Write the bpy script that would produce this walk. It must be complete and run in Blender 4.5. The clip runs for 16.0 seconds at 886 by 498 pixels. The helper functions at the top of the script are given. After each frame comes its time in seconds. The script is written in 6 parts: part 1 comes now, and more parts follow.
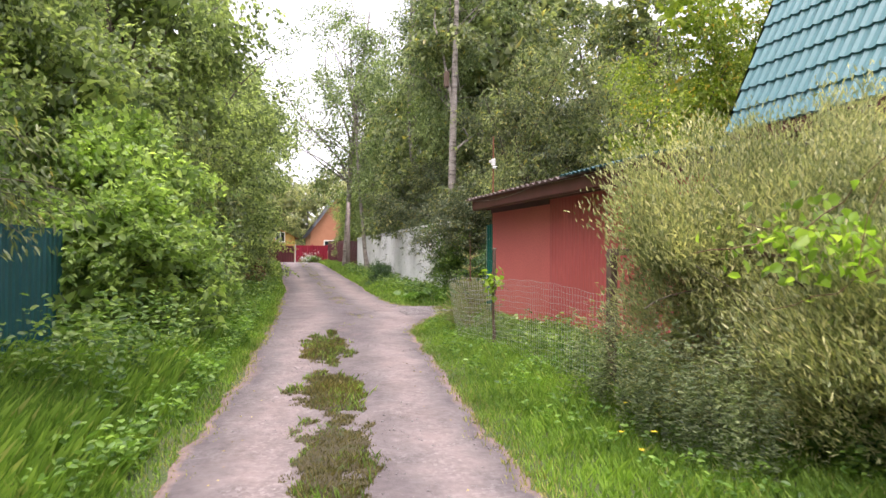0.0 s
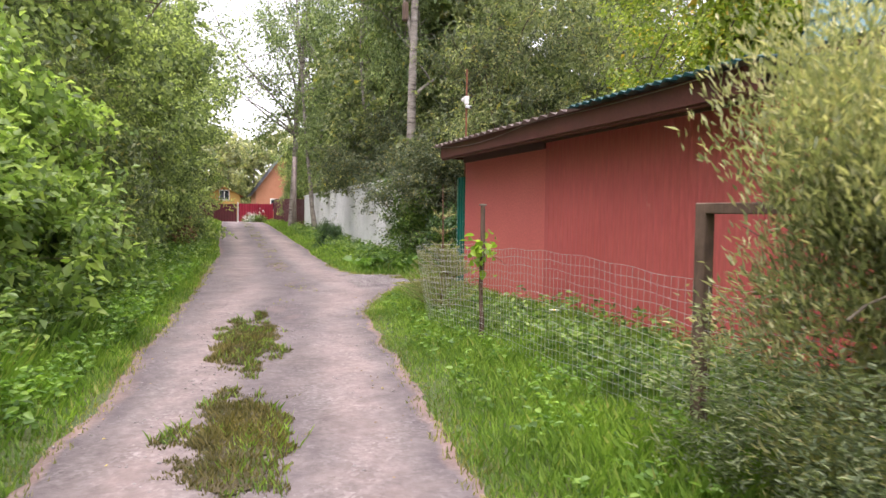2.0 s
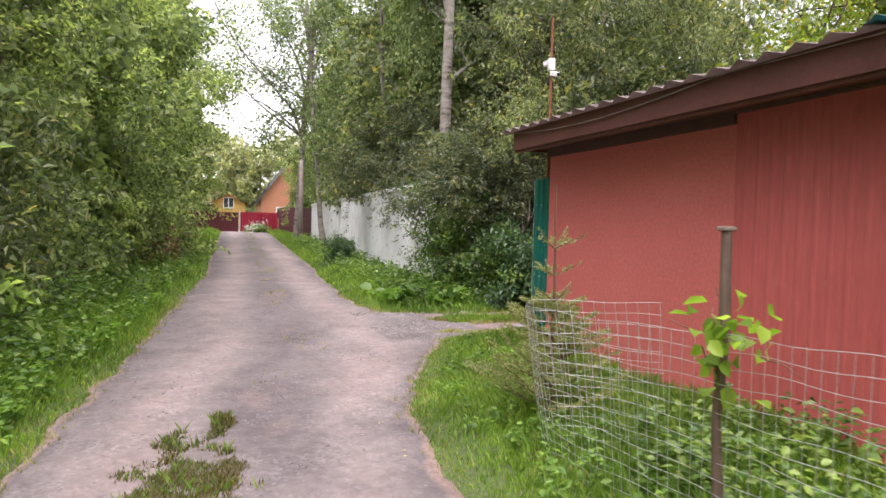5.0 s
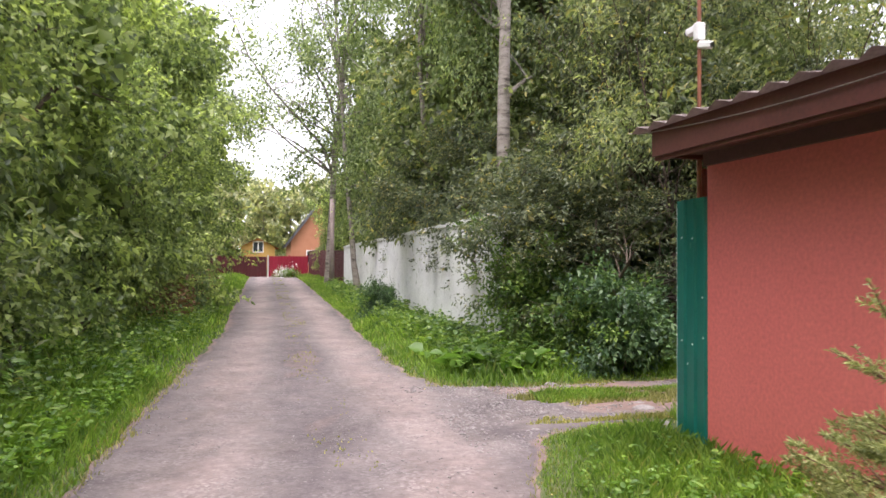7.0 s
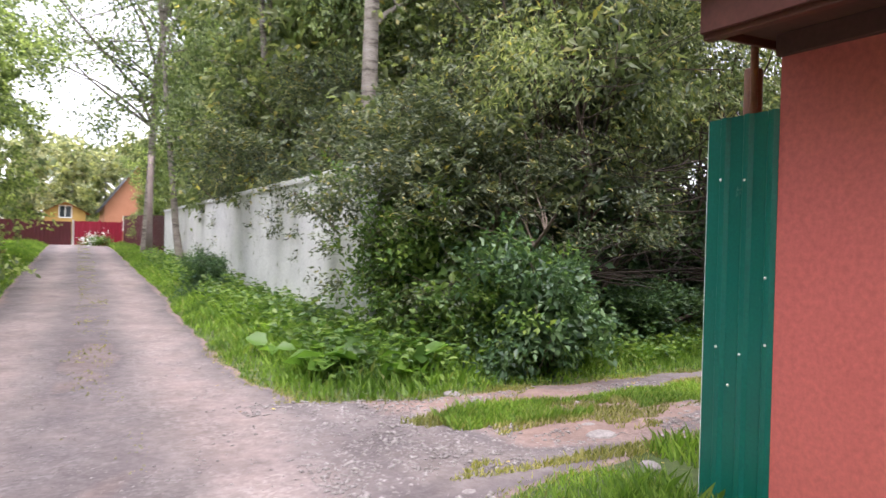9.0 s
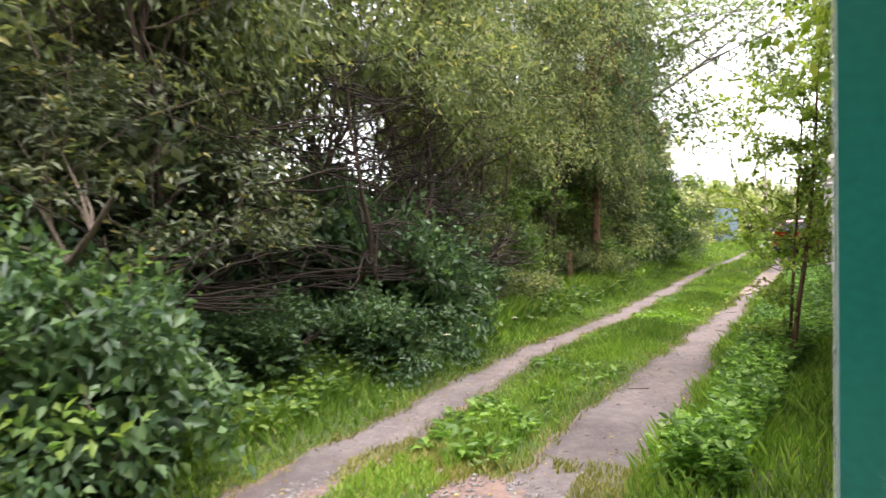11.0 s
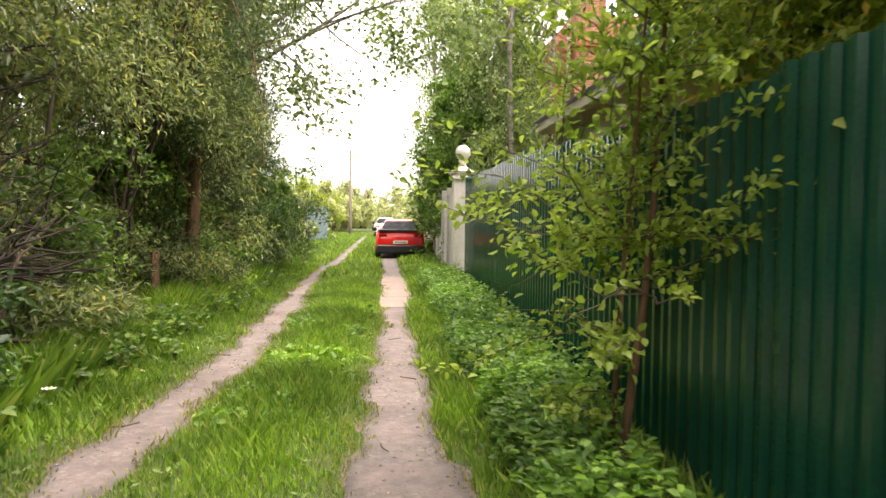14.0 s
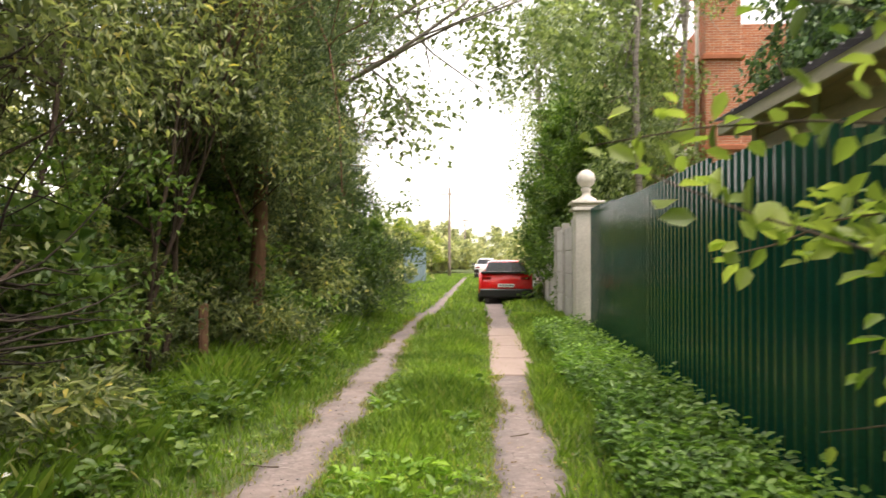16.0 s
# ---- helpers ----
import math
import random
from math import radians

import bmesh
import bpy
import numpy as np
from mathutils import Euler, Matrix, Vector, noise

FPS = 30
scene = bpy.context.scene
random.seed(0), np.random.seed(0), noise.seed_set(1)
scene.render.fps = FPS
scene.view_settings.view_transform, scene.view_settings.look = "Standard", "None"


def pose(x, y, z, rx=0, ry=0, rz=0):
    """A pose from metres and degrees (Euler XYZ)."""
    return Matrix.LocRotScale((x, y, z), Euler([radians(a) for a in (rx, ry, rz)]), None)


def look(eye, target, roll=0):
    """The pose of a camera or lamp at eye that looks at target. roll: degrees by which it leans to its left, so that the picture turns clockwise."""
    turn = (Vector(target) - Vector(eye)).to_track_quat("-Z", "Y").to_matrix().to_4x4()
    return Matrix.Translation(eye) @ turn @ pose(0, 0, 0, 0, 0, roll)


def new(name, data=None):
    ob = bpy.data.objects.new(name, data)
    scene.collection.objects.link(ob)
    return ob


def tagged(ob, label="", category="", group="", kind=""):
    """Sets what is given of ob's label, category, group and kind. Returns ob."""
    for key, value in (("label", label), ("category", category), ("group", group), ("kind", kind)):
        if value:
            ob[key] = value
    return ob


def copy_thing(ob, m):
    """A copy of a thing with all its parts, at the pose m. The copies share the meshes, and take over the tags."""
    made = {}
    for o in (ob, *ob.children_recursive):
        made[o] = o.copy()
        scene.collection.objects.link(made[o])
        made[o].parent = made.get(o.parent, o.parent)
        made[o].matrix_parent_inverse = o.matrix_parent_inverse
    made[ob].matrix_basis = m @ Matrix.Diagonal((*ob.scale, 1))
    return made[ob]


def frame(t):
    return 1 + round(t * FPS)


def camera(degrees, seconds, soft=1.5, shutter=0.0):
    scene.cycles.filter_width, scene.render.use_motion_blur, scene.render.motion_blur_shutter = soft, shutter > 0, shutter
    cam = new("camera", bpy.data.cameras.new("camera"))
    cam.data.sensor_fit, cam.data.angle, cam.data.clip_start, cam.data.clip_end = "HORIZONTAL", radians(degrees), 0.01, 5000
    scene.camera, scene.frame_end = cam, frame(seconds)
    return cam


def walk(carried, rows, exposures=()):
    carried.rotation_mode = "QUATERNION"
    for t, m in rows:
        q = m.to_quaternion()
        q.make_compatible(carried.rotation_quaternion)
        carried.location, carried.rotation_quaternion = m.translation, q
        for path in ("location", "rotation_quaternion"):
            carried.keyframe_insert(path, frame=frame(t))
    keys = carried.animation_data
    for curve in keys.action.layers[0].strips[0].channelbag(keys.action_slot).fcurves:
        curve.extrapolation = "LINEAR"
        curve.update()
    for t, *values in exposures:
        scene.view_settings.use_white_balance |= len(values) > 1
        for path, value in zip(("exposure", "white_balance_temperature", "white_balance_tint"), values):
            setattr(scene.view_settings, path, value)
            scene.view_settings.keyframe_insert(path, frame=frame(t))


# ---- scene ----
cam = camera(62.1, 16.0, 1.5, 0.3)
PATH = [
    (0, (0.052, -0.005, 1.549), (0.543, 1.934, 1.558), 0.4),
    (0.5, (0.194, 0.828, 1.611), (0.704, 2.762, 1.606), 0.4),
    (1, (0.352, 1.783, 1.578), (0.995, 3.677, 1.557), 0.5),
    (1.5, (0.496, 2.337, 1.595), (1.156, 4.224, 1.546), 0.1),
    (2, (0.657, 3.16, 1.51), (1.275, 5.06, 1.413), 0.8),
    (2.5, (0.815, 3.861, 1.449), (1.413, 5.768, 1.359), 1.4),
    (3, (0.906, 4.593, 1.487), (1.47, 6.51, 1.408), 2.1),
    (5.5, (1.414, 8.725, 1.613), (2.017, 10.631, 1.553), 1.4),
    (6, (1.463, 9.438, 1.628), (1.989, 11.367, 1.673), 0.2),
    (6.5, (1.471, 10.293, 1.639), (1.963, 12.231, 1.714), 0.2),
    (7, (1.636, 11.148, 1.64), (2.156, 13.079, 1.678), 0.3),
    (7.5, (1.7, 11.822, 1.576), (2.149, 13.771, 1.541), 0.2),
    (8, (1.814, 12.512, 1.56), (2.395, 14.425, 1.514), -0.8),
    (8.5, (2.018, 13.339, 1.549), (2.742, 15.204, 1.531), -0.0),
    (9, (2.202, 14.138, 1.513), (3.136, 15.906, 1.486), 1.4),
    (9.5, (2.559, 14.969, 1.601), (3.635, 16.654, 1.595), 0.8),
    (10, (2.868, 15.83, 1.667), (4.259, 17.268, 1.661), -0.9),
    (10.2, (3.088, 16.122, 1.632), (4.589, 17.443, 1.612), -1.1),
    (12.3, (6.114, 18.168, 1.625), (8.046, 18.67, 1.504), -0.8),
    (12.5, (6.294, 18.225, 1.595), (8.242, 18.663, 1.471), -0.6),
    (13, (7.037, 18.536, 1.521), (9.018, 18.8, 1.433), -1.2),
    (13.5, (7.75, 18.679, 1.499), (9.748, 18.678, 1.41), -0.0),
    (14, (8.583, 18.772, 1.476), (10.575, 18.621, 1.394), 0.7),
    (14.5, (9.311, 18.858, 1.446), (11.305, 18.725, 1.359), 0.5),
    (15, (9.96, 18.809, 1.518), (11.958, 18.716, 1.478), 1.4),
    (15.5, (10.698, 18.844, 1.525), (12.697, 18.802, 1.576), 0.6),
    (16, (11.304, 18.955, 1.481), (13.3, 19.071, 1.507), 0.1),
]
walk(cam, [(t, look(eye, target, roll)) for t, eye, target, roll in PATH],
     exposures=[(0.0, 1.66, 6500, 22), (8.0, 1.76, 6450, 21), (10.0, 1.95, 6050, 20), (12.3, 2.12, 7300, 13), (14.8, 2.10, 7400, 15), (16.0, 1.74, 7300, 15)])

# world, sun and exposure
world = bpy.data.worlds.new("world")
scene.world = world
world.use_nodes = True
wn, wl = world.node_tree.nodes, world.node_tree.links
wn.clear()
sky = wn.new("ShaderNodeTexSky")
sky.sky_type, sky.sun_disc = "NISHITA", False
sky.sun_elevation, sky.sun_rotation = radians(74), radians(-143)
sky.air_density, sky.dust_density, sky.ozone_density = 1.0, 1.6, 1.0
soft_sky = wn.new("ShaderNodeHueSaturation")
soft_sky.inputs["Saturation"].default_value = 0.18
back = wn.new("ShaderNodeBackground")
back.inputs["Strength"].default_value = 0.15
wout = wn.new("ShaderNodeOutputWorld")
wl.new(sky.outputs[0], soft_sky.inputs["Color"])
wl.new(soft_sky.outputs[0], back.inputs["Color"])
wl.new(back.outputs[0], wout.inputs["Surface"])
sun_data = bpy.data.lights.new("sun", "SUN")
sun_data.energy, sun_data.angle, sun_data.color = 1.35, radians(50), (1.0, 0.96, 0.9)
sun = new("sun", sun_data)
sun.matrix_world = look((-4, -5.3, 24), (0, 0, 0))



# ---- materials ----
def nodes_of(name):
    m = bpy.data.materials.new(name)
    m.use_nodes = True
    nt = m.node_tree
    return m, nt, nt.nodes["Principled BSDF"]


def noise_node(nt, scale, detail=4.0, rough=0.55, stretch=None, space="Object"):
    tc = nt.nodes.new("ShaderNodeTexCoord")
    n = nt.nodes.new("ShaderNodeTexNoise")
    n.inputs["Scale"].default_value, n.inputs["Detail"].default_value, n.inputs["Roughness"].default_value = scale, detail, rough
    if stretch:
        mp = nt.nodes.new("ShaderNodeMapping")
        mp.inputs["Scale"].default_value = stretch
        nt.links.new(tc.outputs[space], mp.inputs["Vector"])
        nt.links.new(mp.outputs[0], n.inputs["Vector"])
    else:
        nt.links.new(tc.outputs[space], n.inputs["Vector"])
    return n.outputs["Fac"]


def ramp(nt, fac, stops):
    r = nt.nodes.new("ShaderNodeValToRGB")
    e = r.color_ramp.elements
    while len(e) < len(stops):
        e.new(0.5)
    for s, (p, c) in zip(e, stops):
        s.position, s.color = p, (*c, 1)
    nt.links.new(fac, r.inputs[0])
    return r.outputs[0]


def mix(nt, fac, a, b, mode="MIX"):
    n = nt.nodes.new("ShaderNodeMix")
    n.data_type, n.blend_type = "RGBA", mode
    for sock, v in ((n.inputs[0], fac), (n.inputs[6], a), (n.inputs[7], b)):
        if isinstance(v, (int, float)):
            sock.default_value = v
        elif isinstance(v, tuple):
            sock.default_value = (*v, 1)
        else:
            nt.links.new(v, sock)
    return n.outputs[2]


def bump(nt, bsdf, height, strength=0.4, distance=0.01):
    b = nt.nodes.new("ShaderNodeBump")
    b.inputs["Strength"].default_value, b.inputs["Distance"].default_value = strength, distance
    nt.links.new(height, b.inputs["Height"])
    nt.links.new(b.outputs[0], bsdf.inputs["Normal"])


def surface(name, c1, c2, rough=0.7, metal=0.0, big=1.2, small=40.0, stretch=None, stain=None, stain_at=0.62, relief=0.3, depth=0.004, gloss=0.5):
    """A painted or raw surface: two tones at a large scale, grain at a small one, optional stains."""
    m, nt, b = nodes_of(name)
    n1, n2 = noise_node(nt, big, 5, 0.6), noise_node(nt, small, 3, 0.6, stretch)
    col = ramp(nt, n1, [(0.35, c1), (0.65, c2)])
    col = mix(nt, 0.35, col, ramp(nt, n2, [(0.3, tuple(0.7 * v for v in c1)), (0.7, tuple(min(1, 1.2 * v) for v in c2))]))
    if stain:
        n3 = noise_node(nt, big * 2.7, 8, 0.65)
        col = mix(nt, ramp(nt, n3, [(stain_at, (0, 0, 0)), (stain_at + 0.08, (1, 1, 1))]), col, stain)
    nt.links.new(col, b.inputs["Base Color"])
    b.inputs["Roughness"].default_value, b.inputs["Metallic"].default_value = rough, metal
    b.inputs["Specular IOR Level"].default_value = gloss
    bump(nt, b, n2, relief, depth)
    return m


def plain(name, c, rough=0.5, metal=0.0, emit=None):
    m, nt, b = nodes_of(name)
    b.inputs["Base Color"].default_value = (*c, 1)
    b.inputs["Roughness"].default_value, b.inputs["Metallic"].default_value = rough, metal
    return m


def leafy(name, dark, mid, light, rough=0.45, through_light=0.3, rare=None, gloss=0.5):
    """Foliage: each leaf has its own tone; light passes through."""
    m, nt, b = nodes_of(name)
    geo = nt.nodes.new("ShaderNodeNewGeometry")
    per_leaf = ramp(nt, geo.outputs["Random Per Island"], [(0.0, dark), (0.5, mid), (0.93, light), (0.985, rare or light)])
    patch = noise_node(nt, 0.7, 3, 0.5)
    col = mix(nt, 1.0, per_leaf, ramp(nt, patch, [(0.3, (0.55, 0.62, 0.6)), (0.52, (0.95, 0.97, 0.95)), (0.7, (1.32, 1.32, 1.12))]), "MULTIPLY")
    col = mix(nt, 1.0, col, (1.46, 1.41, 1.42), "MULTIPLY")
    nt.links.new(col, b.inputs["Base Color"])
    b.inputs["Roughness"].default_value = rough
    b.inputs["Specular IOR Level"].default_value = gloss
    tr = nt.nodes.new("ShaderNodeBsdfTranslucent")
    nt.links.new(mix(nt, 1.0, col, (1.45, 1.55, 0.85), "MULTIPLY"), tr.inputs["Color"])
    ms = nt.nodes.new("ShaderNodeMixShader")
    ms.inputs[0].default_value = through_light + 0.08
    nt.links.new(b.outputs[0], ms.inputs[1])
    nt.links.new(tr.outputs[0], ms.inputs[2])
    nt.links.new(ms.outputs[0], nt.nodes["Material Output"].inputs["Surface"])
    return m


def gravel_material():
    m, nt, b = nodes_of("gravel")
    big, mid, fine = noise_node(nt, 0.9, 6, 0.62, (1.2, 0.8, 1)), noise_node(nt, 9, 6, 0.7), noise_node(nt, 90, 3, 0.6)
    tc = nt.nodes.new("ShaderNodeTexCoord")
    vor = nt.nodes.new("ShaderNodeTexVoronoi")
    vor.inputs["Scale"].default_value = 38
    nt.links.new(tc.outputs["Object"], vor.inputs["Vector"])
    base = ramp(nt, big, [(0.32, (0.115, 0.092, 0.085)), (0.5, (0.20, 0.165, 0.158)), (0.68, (0.265, 0.225, 0.215))])
    patches = noise_node(nt, 2.6, 7, 0.7, (1, 0.7, 1))
    base = mix(nt, 1.0, base, ramp(nt, patches, [(0.34, (0.62, 0.62, 0.66)), (0.5, (0.98, 0.97, 0.97)), (0.66, (1.32, 1.28, 1.24))]), "MULTIPLY")
    base = mix(nt, 0.45, base, ramp(nt, mid, [(0.3, (0.09, 0.072, 0.068)), (0.55, (0.20, 0.168, 0.16)), (0.72, (0.33, 0.29, 0.28))]))
    stones = ramp(nt, vor.outputs["Color"], [(0.2, (0.12, 0.10, 0.095)), (0.6, (0.22, 0.19, 0.185)), (0.95, (0.40, 0.37, 0.355))])
    col = mix(nt, ramp(nt, noise_node(nt, 1.6, 6, 0.7), [(0.44, (0.04, 0.04, 0.04)), (0.66, (0.50, 0.50, 0.50))]), base, stones)
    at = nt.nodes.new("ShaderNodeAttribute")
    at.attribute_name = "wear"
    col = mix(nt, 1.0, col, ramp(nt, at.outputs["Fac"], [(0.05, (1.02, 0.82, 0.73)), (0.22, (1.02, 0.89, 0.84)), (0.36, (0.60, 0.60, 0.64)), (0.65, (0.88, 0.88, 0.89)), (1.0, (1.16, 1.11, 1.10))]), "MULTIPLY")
    nt.links.new(col, b.inputs["Base Color"])
    b.inputs["Roughness"].default_value = 0.93
    h = nt.nodes.new("ShaderNodeMath")
    h.operation = "ADD"
    nt.links.new(vor.outputs["Distance"], h.inputs[0])
    nt.links.new(fine, h.inputs[1])
    bump(nt, b, h.outputs[0], 0.35, 0.007)
    return m


def soil_material():
    m, nt, b = nodes_of("soil_and_moss")
    n1, n2 = noise_node(nt, 1.1, 6, 0.65), noise_node(nt, 22, 5, 0.7)
    col = ramp(nt, n1, [(0.3, (0.035, 0.055, 0.015)), (0.5, (0.075, 0.11, 0.03)), (0.68, (0.13, 0.12, 0.055))])
    col = mix(nt, 0.5, col, ramp(nt, n2, [(0.3, (0.02, 0.035, 0.01)), (0.7, (0.12, 0.16, 0.045))]))
    nt.links.new(col, b.inputs["Base Color"])
    b.inputs["Roughness"].default_value = 0.95
    bump(nt, b, n2, 0.7, 0.03)
    return m


def corrugated_paint(name, c1, c2, rough, scratch=None, big=0.9, at=0.70):
    return surface(name, c1, c2, rough, 0.0, big, 60, None, scratch, at, 0.08, 0.002)


def birch_material():
    m, nt, b = nodes_of("birch_bark")
    n1, n2 = noise_node(nt, 2.2, 6, 0.7, (1, 1, 3.5)), noise_node(nt, 18, 5, 0.7, (1, 1, 6))
    col = ramp(nt, n1, [(0.36, (0.07, 0.058, 0.048)), (0.47, (0.26, 0.225, 0.195)), (0.7, (0.40, 0.36, 0.325))])
    col = mix(nt, ramp(nt, n2, [(0.58, (0, 0, 0)), (0.66, (1, 1, 1))]), col, (0.10, 0.085, 0.07))
    nt.links.new(col, b.inputs["Base Color"])
    b.inputs["Roughness"].default_value = 0.85
    bump(nt, b, n2, 0.5, 0.01)
    return m


MAT_BROWN = surface("matted_brown_turf", (0.050, 0.042, 0.020), (0.095, 0.075, 0.036), 0.95, 0, 3, 50, None, (0.05, 0.07, 0.015), 0.55, 0.9, 0.02)
GRAVEL, SOIL, BIRCH = gravel_material(), soil_material(), birch_material()
BARK = surface("bark", (0.085, 0.062, 0.045), (0.17, 0.13, 0.10), 0.9, 0, 3, 30, (1, 1, 0.2), relief=0.8, depth=0.02)
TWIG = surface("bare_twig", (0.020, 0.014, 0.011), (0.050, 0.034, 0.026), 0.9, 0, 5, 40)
BARK_RED = surface("red_bark", (0.12, 0.060, 0.038), (0.23, 0.12, 0.075), 0.9, 0, 4, 30, (1, 1, 0.25), relief=0.8, depth=0.02)
BARK_STEM = surface("dull_bark", (0.045, 0.030, 0.022), (0.10, 0.066, 0.048), 0.9, 0, 4, 30, (1, 1, 0.25), relief=0.8, depth=0.02)
BARK_PALE = surface("pale_bark", (0.09, 0.072, 0.055), (0.18, 0.15, 0.11), 0.9, 0, 4, 30, (1, 1, 0.25), relief=0.7, depth=0.02)
LEAF_WILLOW = leafy("willow_leaf", (0.054, 0.075, 0.036), (0.124, 0.155, 0.072), (0.245, 0.265, 0.145), 0.42, 0.4, (0.30, 0.26, 0.08))
# Willow leaf darkened: the shade under the canopy is put into its colour.
LEAF_SHADE = leafy("shaded_willow_leaf", (0.030, 0.044, 0.026), (0.072, 0.092, 0.050), (0.150, 0.168, 0.098), 0.42, 0.25, (0.26, 0.22, 0.07))
LEAF_MUGWORT = leafy("mugwort_leaf", (0.070, 0.095, 0.052), (0.135, 0.170, 0.090), (0.225, 0.260, 0.145), 0.5, 0.3)
# Dark green leaf; part of its darkness stands for shade inside the thicket.
LEAF_DARK = leafy("dark_leaf", (0.025, 0.054, 0.029), (0.059, 0.112, 0.049), (0.114, 0.180, 0.078), 0.42, 0.28)
LEAF_MID = leafy("green_leaf", (0.041, 0.089, 0.021), (0.094, 0.161, 0.041), (0.178, 0.249, 0.064), 0.45, 0.32)
LEAF_FRESH = leafy("fresh_leaf", (0.050, 0.104, 0.020), (0.100, 0.188, 0.034), (0.180, 0.285, 0.058), 0.45, 0.35)
LEAF_NETTLE = leafy("nettle_leaf", (0.048, 0.102, 0.026), (0.100, 0.192, 0.042), (0.190, 0.300, 0.075), 0.45, 0.35)
LEAF_HAZEL = leafy("hazel_leaf", (0.090, 0.140, 0.046), (0.181, 0.262, 0.078), (0.325, 0.415, 0.137), 0.42, 0.42)
LEAF_SILVER = leafy("silver_willow_leaf", (0.125, 0.150, 0.075), (0.270, 0.285, 0.140), (0.460, 0.430, 0.240), 0.45, 0.3)
LEAF_BIRCH = leafy("birch_leaf", (0.062, 0.094, 0.037), (0.138, 0.188, 0.075), (0.250, 0.300, 0.138), 0.45, 0.3)
LEAF_ROADSIDE = leafy("roadside_leaf", (0.070, 0.100, 0.050), (0.172, 0.218, 0.095), (0.325, 0.378, 0.165), 0.42, 0.46)
LEAF_OVER = leafy("backlit_leaf", (0.10, 0.17, 0.02), (0.17, 0.27, 0.035), (0.26, 0.36, 0.06), 0.4, 0.52)
LEAF_SAPLING = leafy("sapling_leaf", (0.130, 0.190, 0.045), (0.240, 0.310, 0.075), (0.380, 0.440, 0.130), 0.4, 0.45)
LEAF_LITTER = leafy("fallen_leaf", (0.10, 0.06, 0.03), (0.20, 0.13, 0.06), (0.42, 0.34, 0.10), 0.7, 0.1)
DRY_WEED = leafy("dry_weed_leaf", (0.10, 0.05, 0.03), (0.18, 0.10, 0.06), (0.26, 0.17, 0.10), 0.8, 0.1)
# Paled and greyed so that the leaf colour carries the haze of distance.
LEAF_FAR = leafy("hazed_far_leaf", (0.134, 0.164, 0.089), (0.251, 0.268, 0.152), (0.400, 0.387, 0.233), 0.6, 0.3)
LEAF_LIME = leafy("lime_leaf", (0.088, 0.140, 0.017), (0.169, 0.225, 0.034), (0.267, 0.310, 0.059), 0.42, 0.38, (0.45, 0.30, 0.05))
NEEDLE = leafy("spruce_needle", (0.03, 0.06, 0.025), (0.07, 0.11, 0.045), (0.14, 0.19, 0.08), 0.5, 0.1)
NEEDLE_YOUNG = leafy("young_spruce_needle", (0.120, 0.145, 0.050), (0.215, 0.235, 0.095), (0.340, 0.350, 0.160), 0.5, 0.25)
THUJA = leafy("thuja_spray", (0.035, 0.077, 0.012), (0.070, 0.133, 0.024), (0.126, 0.196, 0.040), 0.5, 0.2)
GRASS = leafy("grass_blade", (0.064, 0.122, 0.018), (0.122, 0.208, 0.032), (0.205, 0.295, 0.056), 0.5, 0.38, (0.26, 0.27, 0.09))
GRASS_DRY = leafy("dry_grass_blade", (0.110, 0.125, 0.034), (0.190, 0.195, 0.060), (0.290, 0.265, 0.105), 0.6, 0.3)
MOSS = leafy("matted_grass", (0.048, 0.046, 0.014), (0.092, 0.084, 0.026), (0.160, 0.135, 0.050), 0.6, 0.25)
RED_WALL = surface("red_painted_cladding", (0.52, 0.100, 0.094), (0.60, 0.130, 0.122), 0.62, 0, 0.8, 25, (1, 1, 0.12), (0.62, 0.22, 0.19), 0.64, 0.15, 0.003)
RED_SMOOTH = surface("red_painted_plaster", (0.60, 0.135, 0.122), (0.70, 0.175, 0.155), 0.66, 0, 0.45, 30, None, (0.74, 0.30, 0.25), 0.70, 0.30, 0.003)
RED_DARK = surface("red_brown_wood", (0.090, 0.026, 0.021), (0.143, 0.042, 0.033), 0.55, 0, 2, 30, (0.2, 1, 1))
EAVE_UNDER = surface("dark_eave_board_and_shade", (0.083, 0.036, 0.030), (0.128, 0.054, 0.045), 0.7, 0, 2, 30, (0.2, 1, 1))
SLATE_GREY = surface("weathered_roof_sheet", (0.20, 0.15, 0.14), (0.33, 0.27, 0.25), 0.8, 0, 2, 30)
TEAL_ROOF = surface("teal_roof_metal", (0.060, 0.165, 0.175), (0.085, 0.205, 0.215), 0.42, 0.0, 1, 30, relief=0.05)
GREEN_PANEL = corrugated_paint("bright_green_metal", (0.002, 0.115, 0.090), (0.004, 0.145, 0.113), 0.36, (0.30, 0.42, 0.38), 2.6, 0.68)
GREEN_FENCE = corrugated_paint("dark_green_metal", (0.004, 0.052, 0.036), (0.007, 0.076, 0.053), 0.15)
TEAL_FENCE = corrugated_paint("blue_green_metal", (0.006, 0.065, 0.075), (0.010, 0.095, 0.10), 0.6)
MAROON = corrugated_paint("maroon_metal", (0.27, 0.012, 0.035), (0.33, 0.018, 0.045), 0.45)
MAROON_DARK = corrugated_paint("dark_maroon_metal", (0.06, 0.010, 0.014), (0.10, 0.015, 0.02), 0.5)
WHITE_WALL = surface("worn_whitewash", (0.64, 0.65, 0.66), (0.84, 0.85, 0.86), 0.85, 0, 1.3, 18, None, (0.36, 0.38, 0.33), 0.60, 0.5, 0.01)
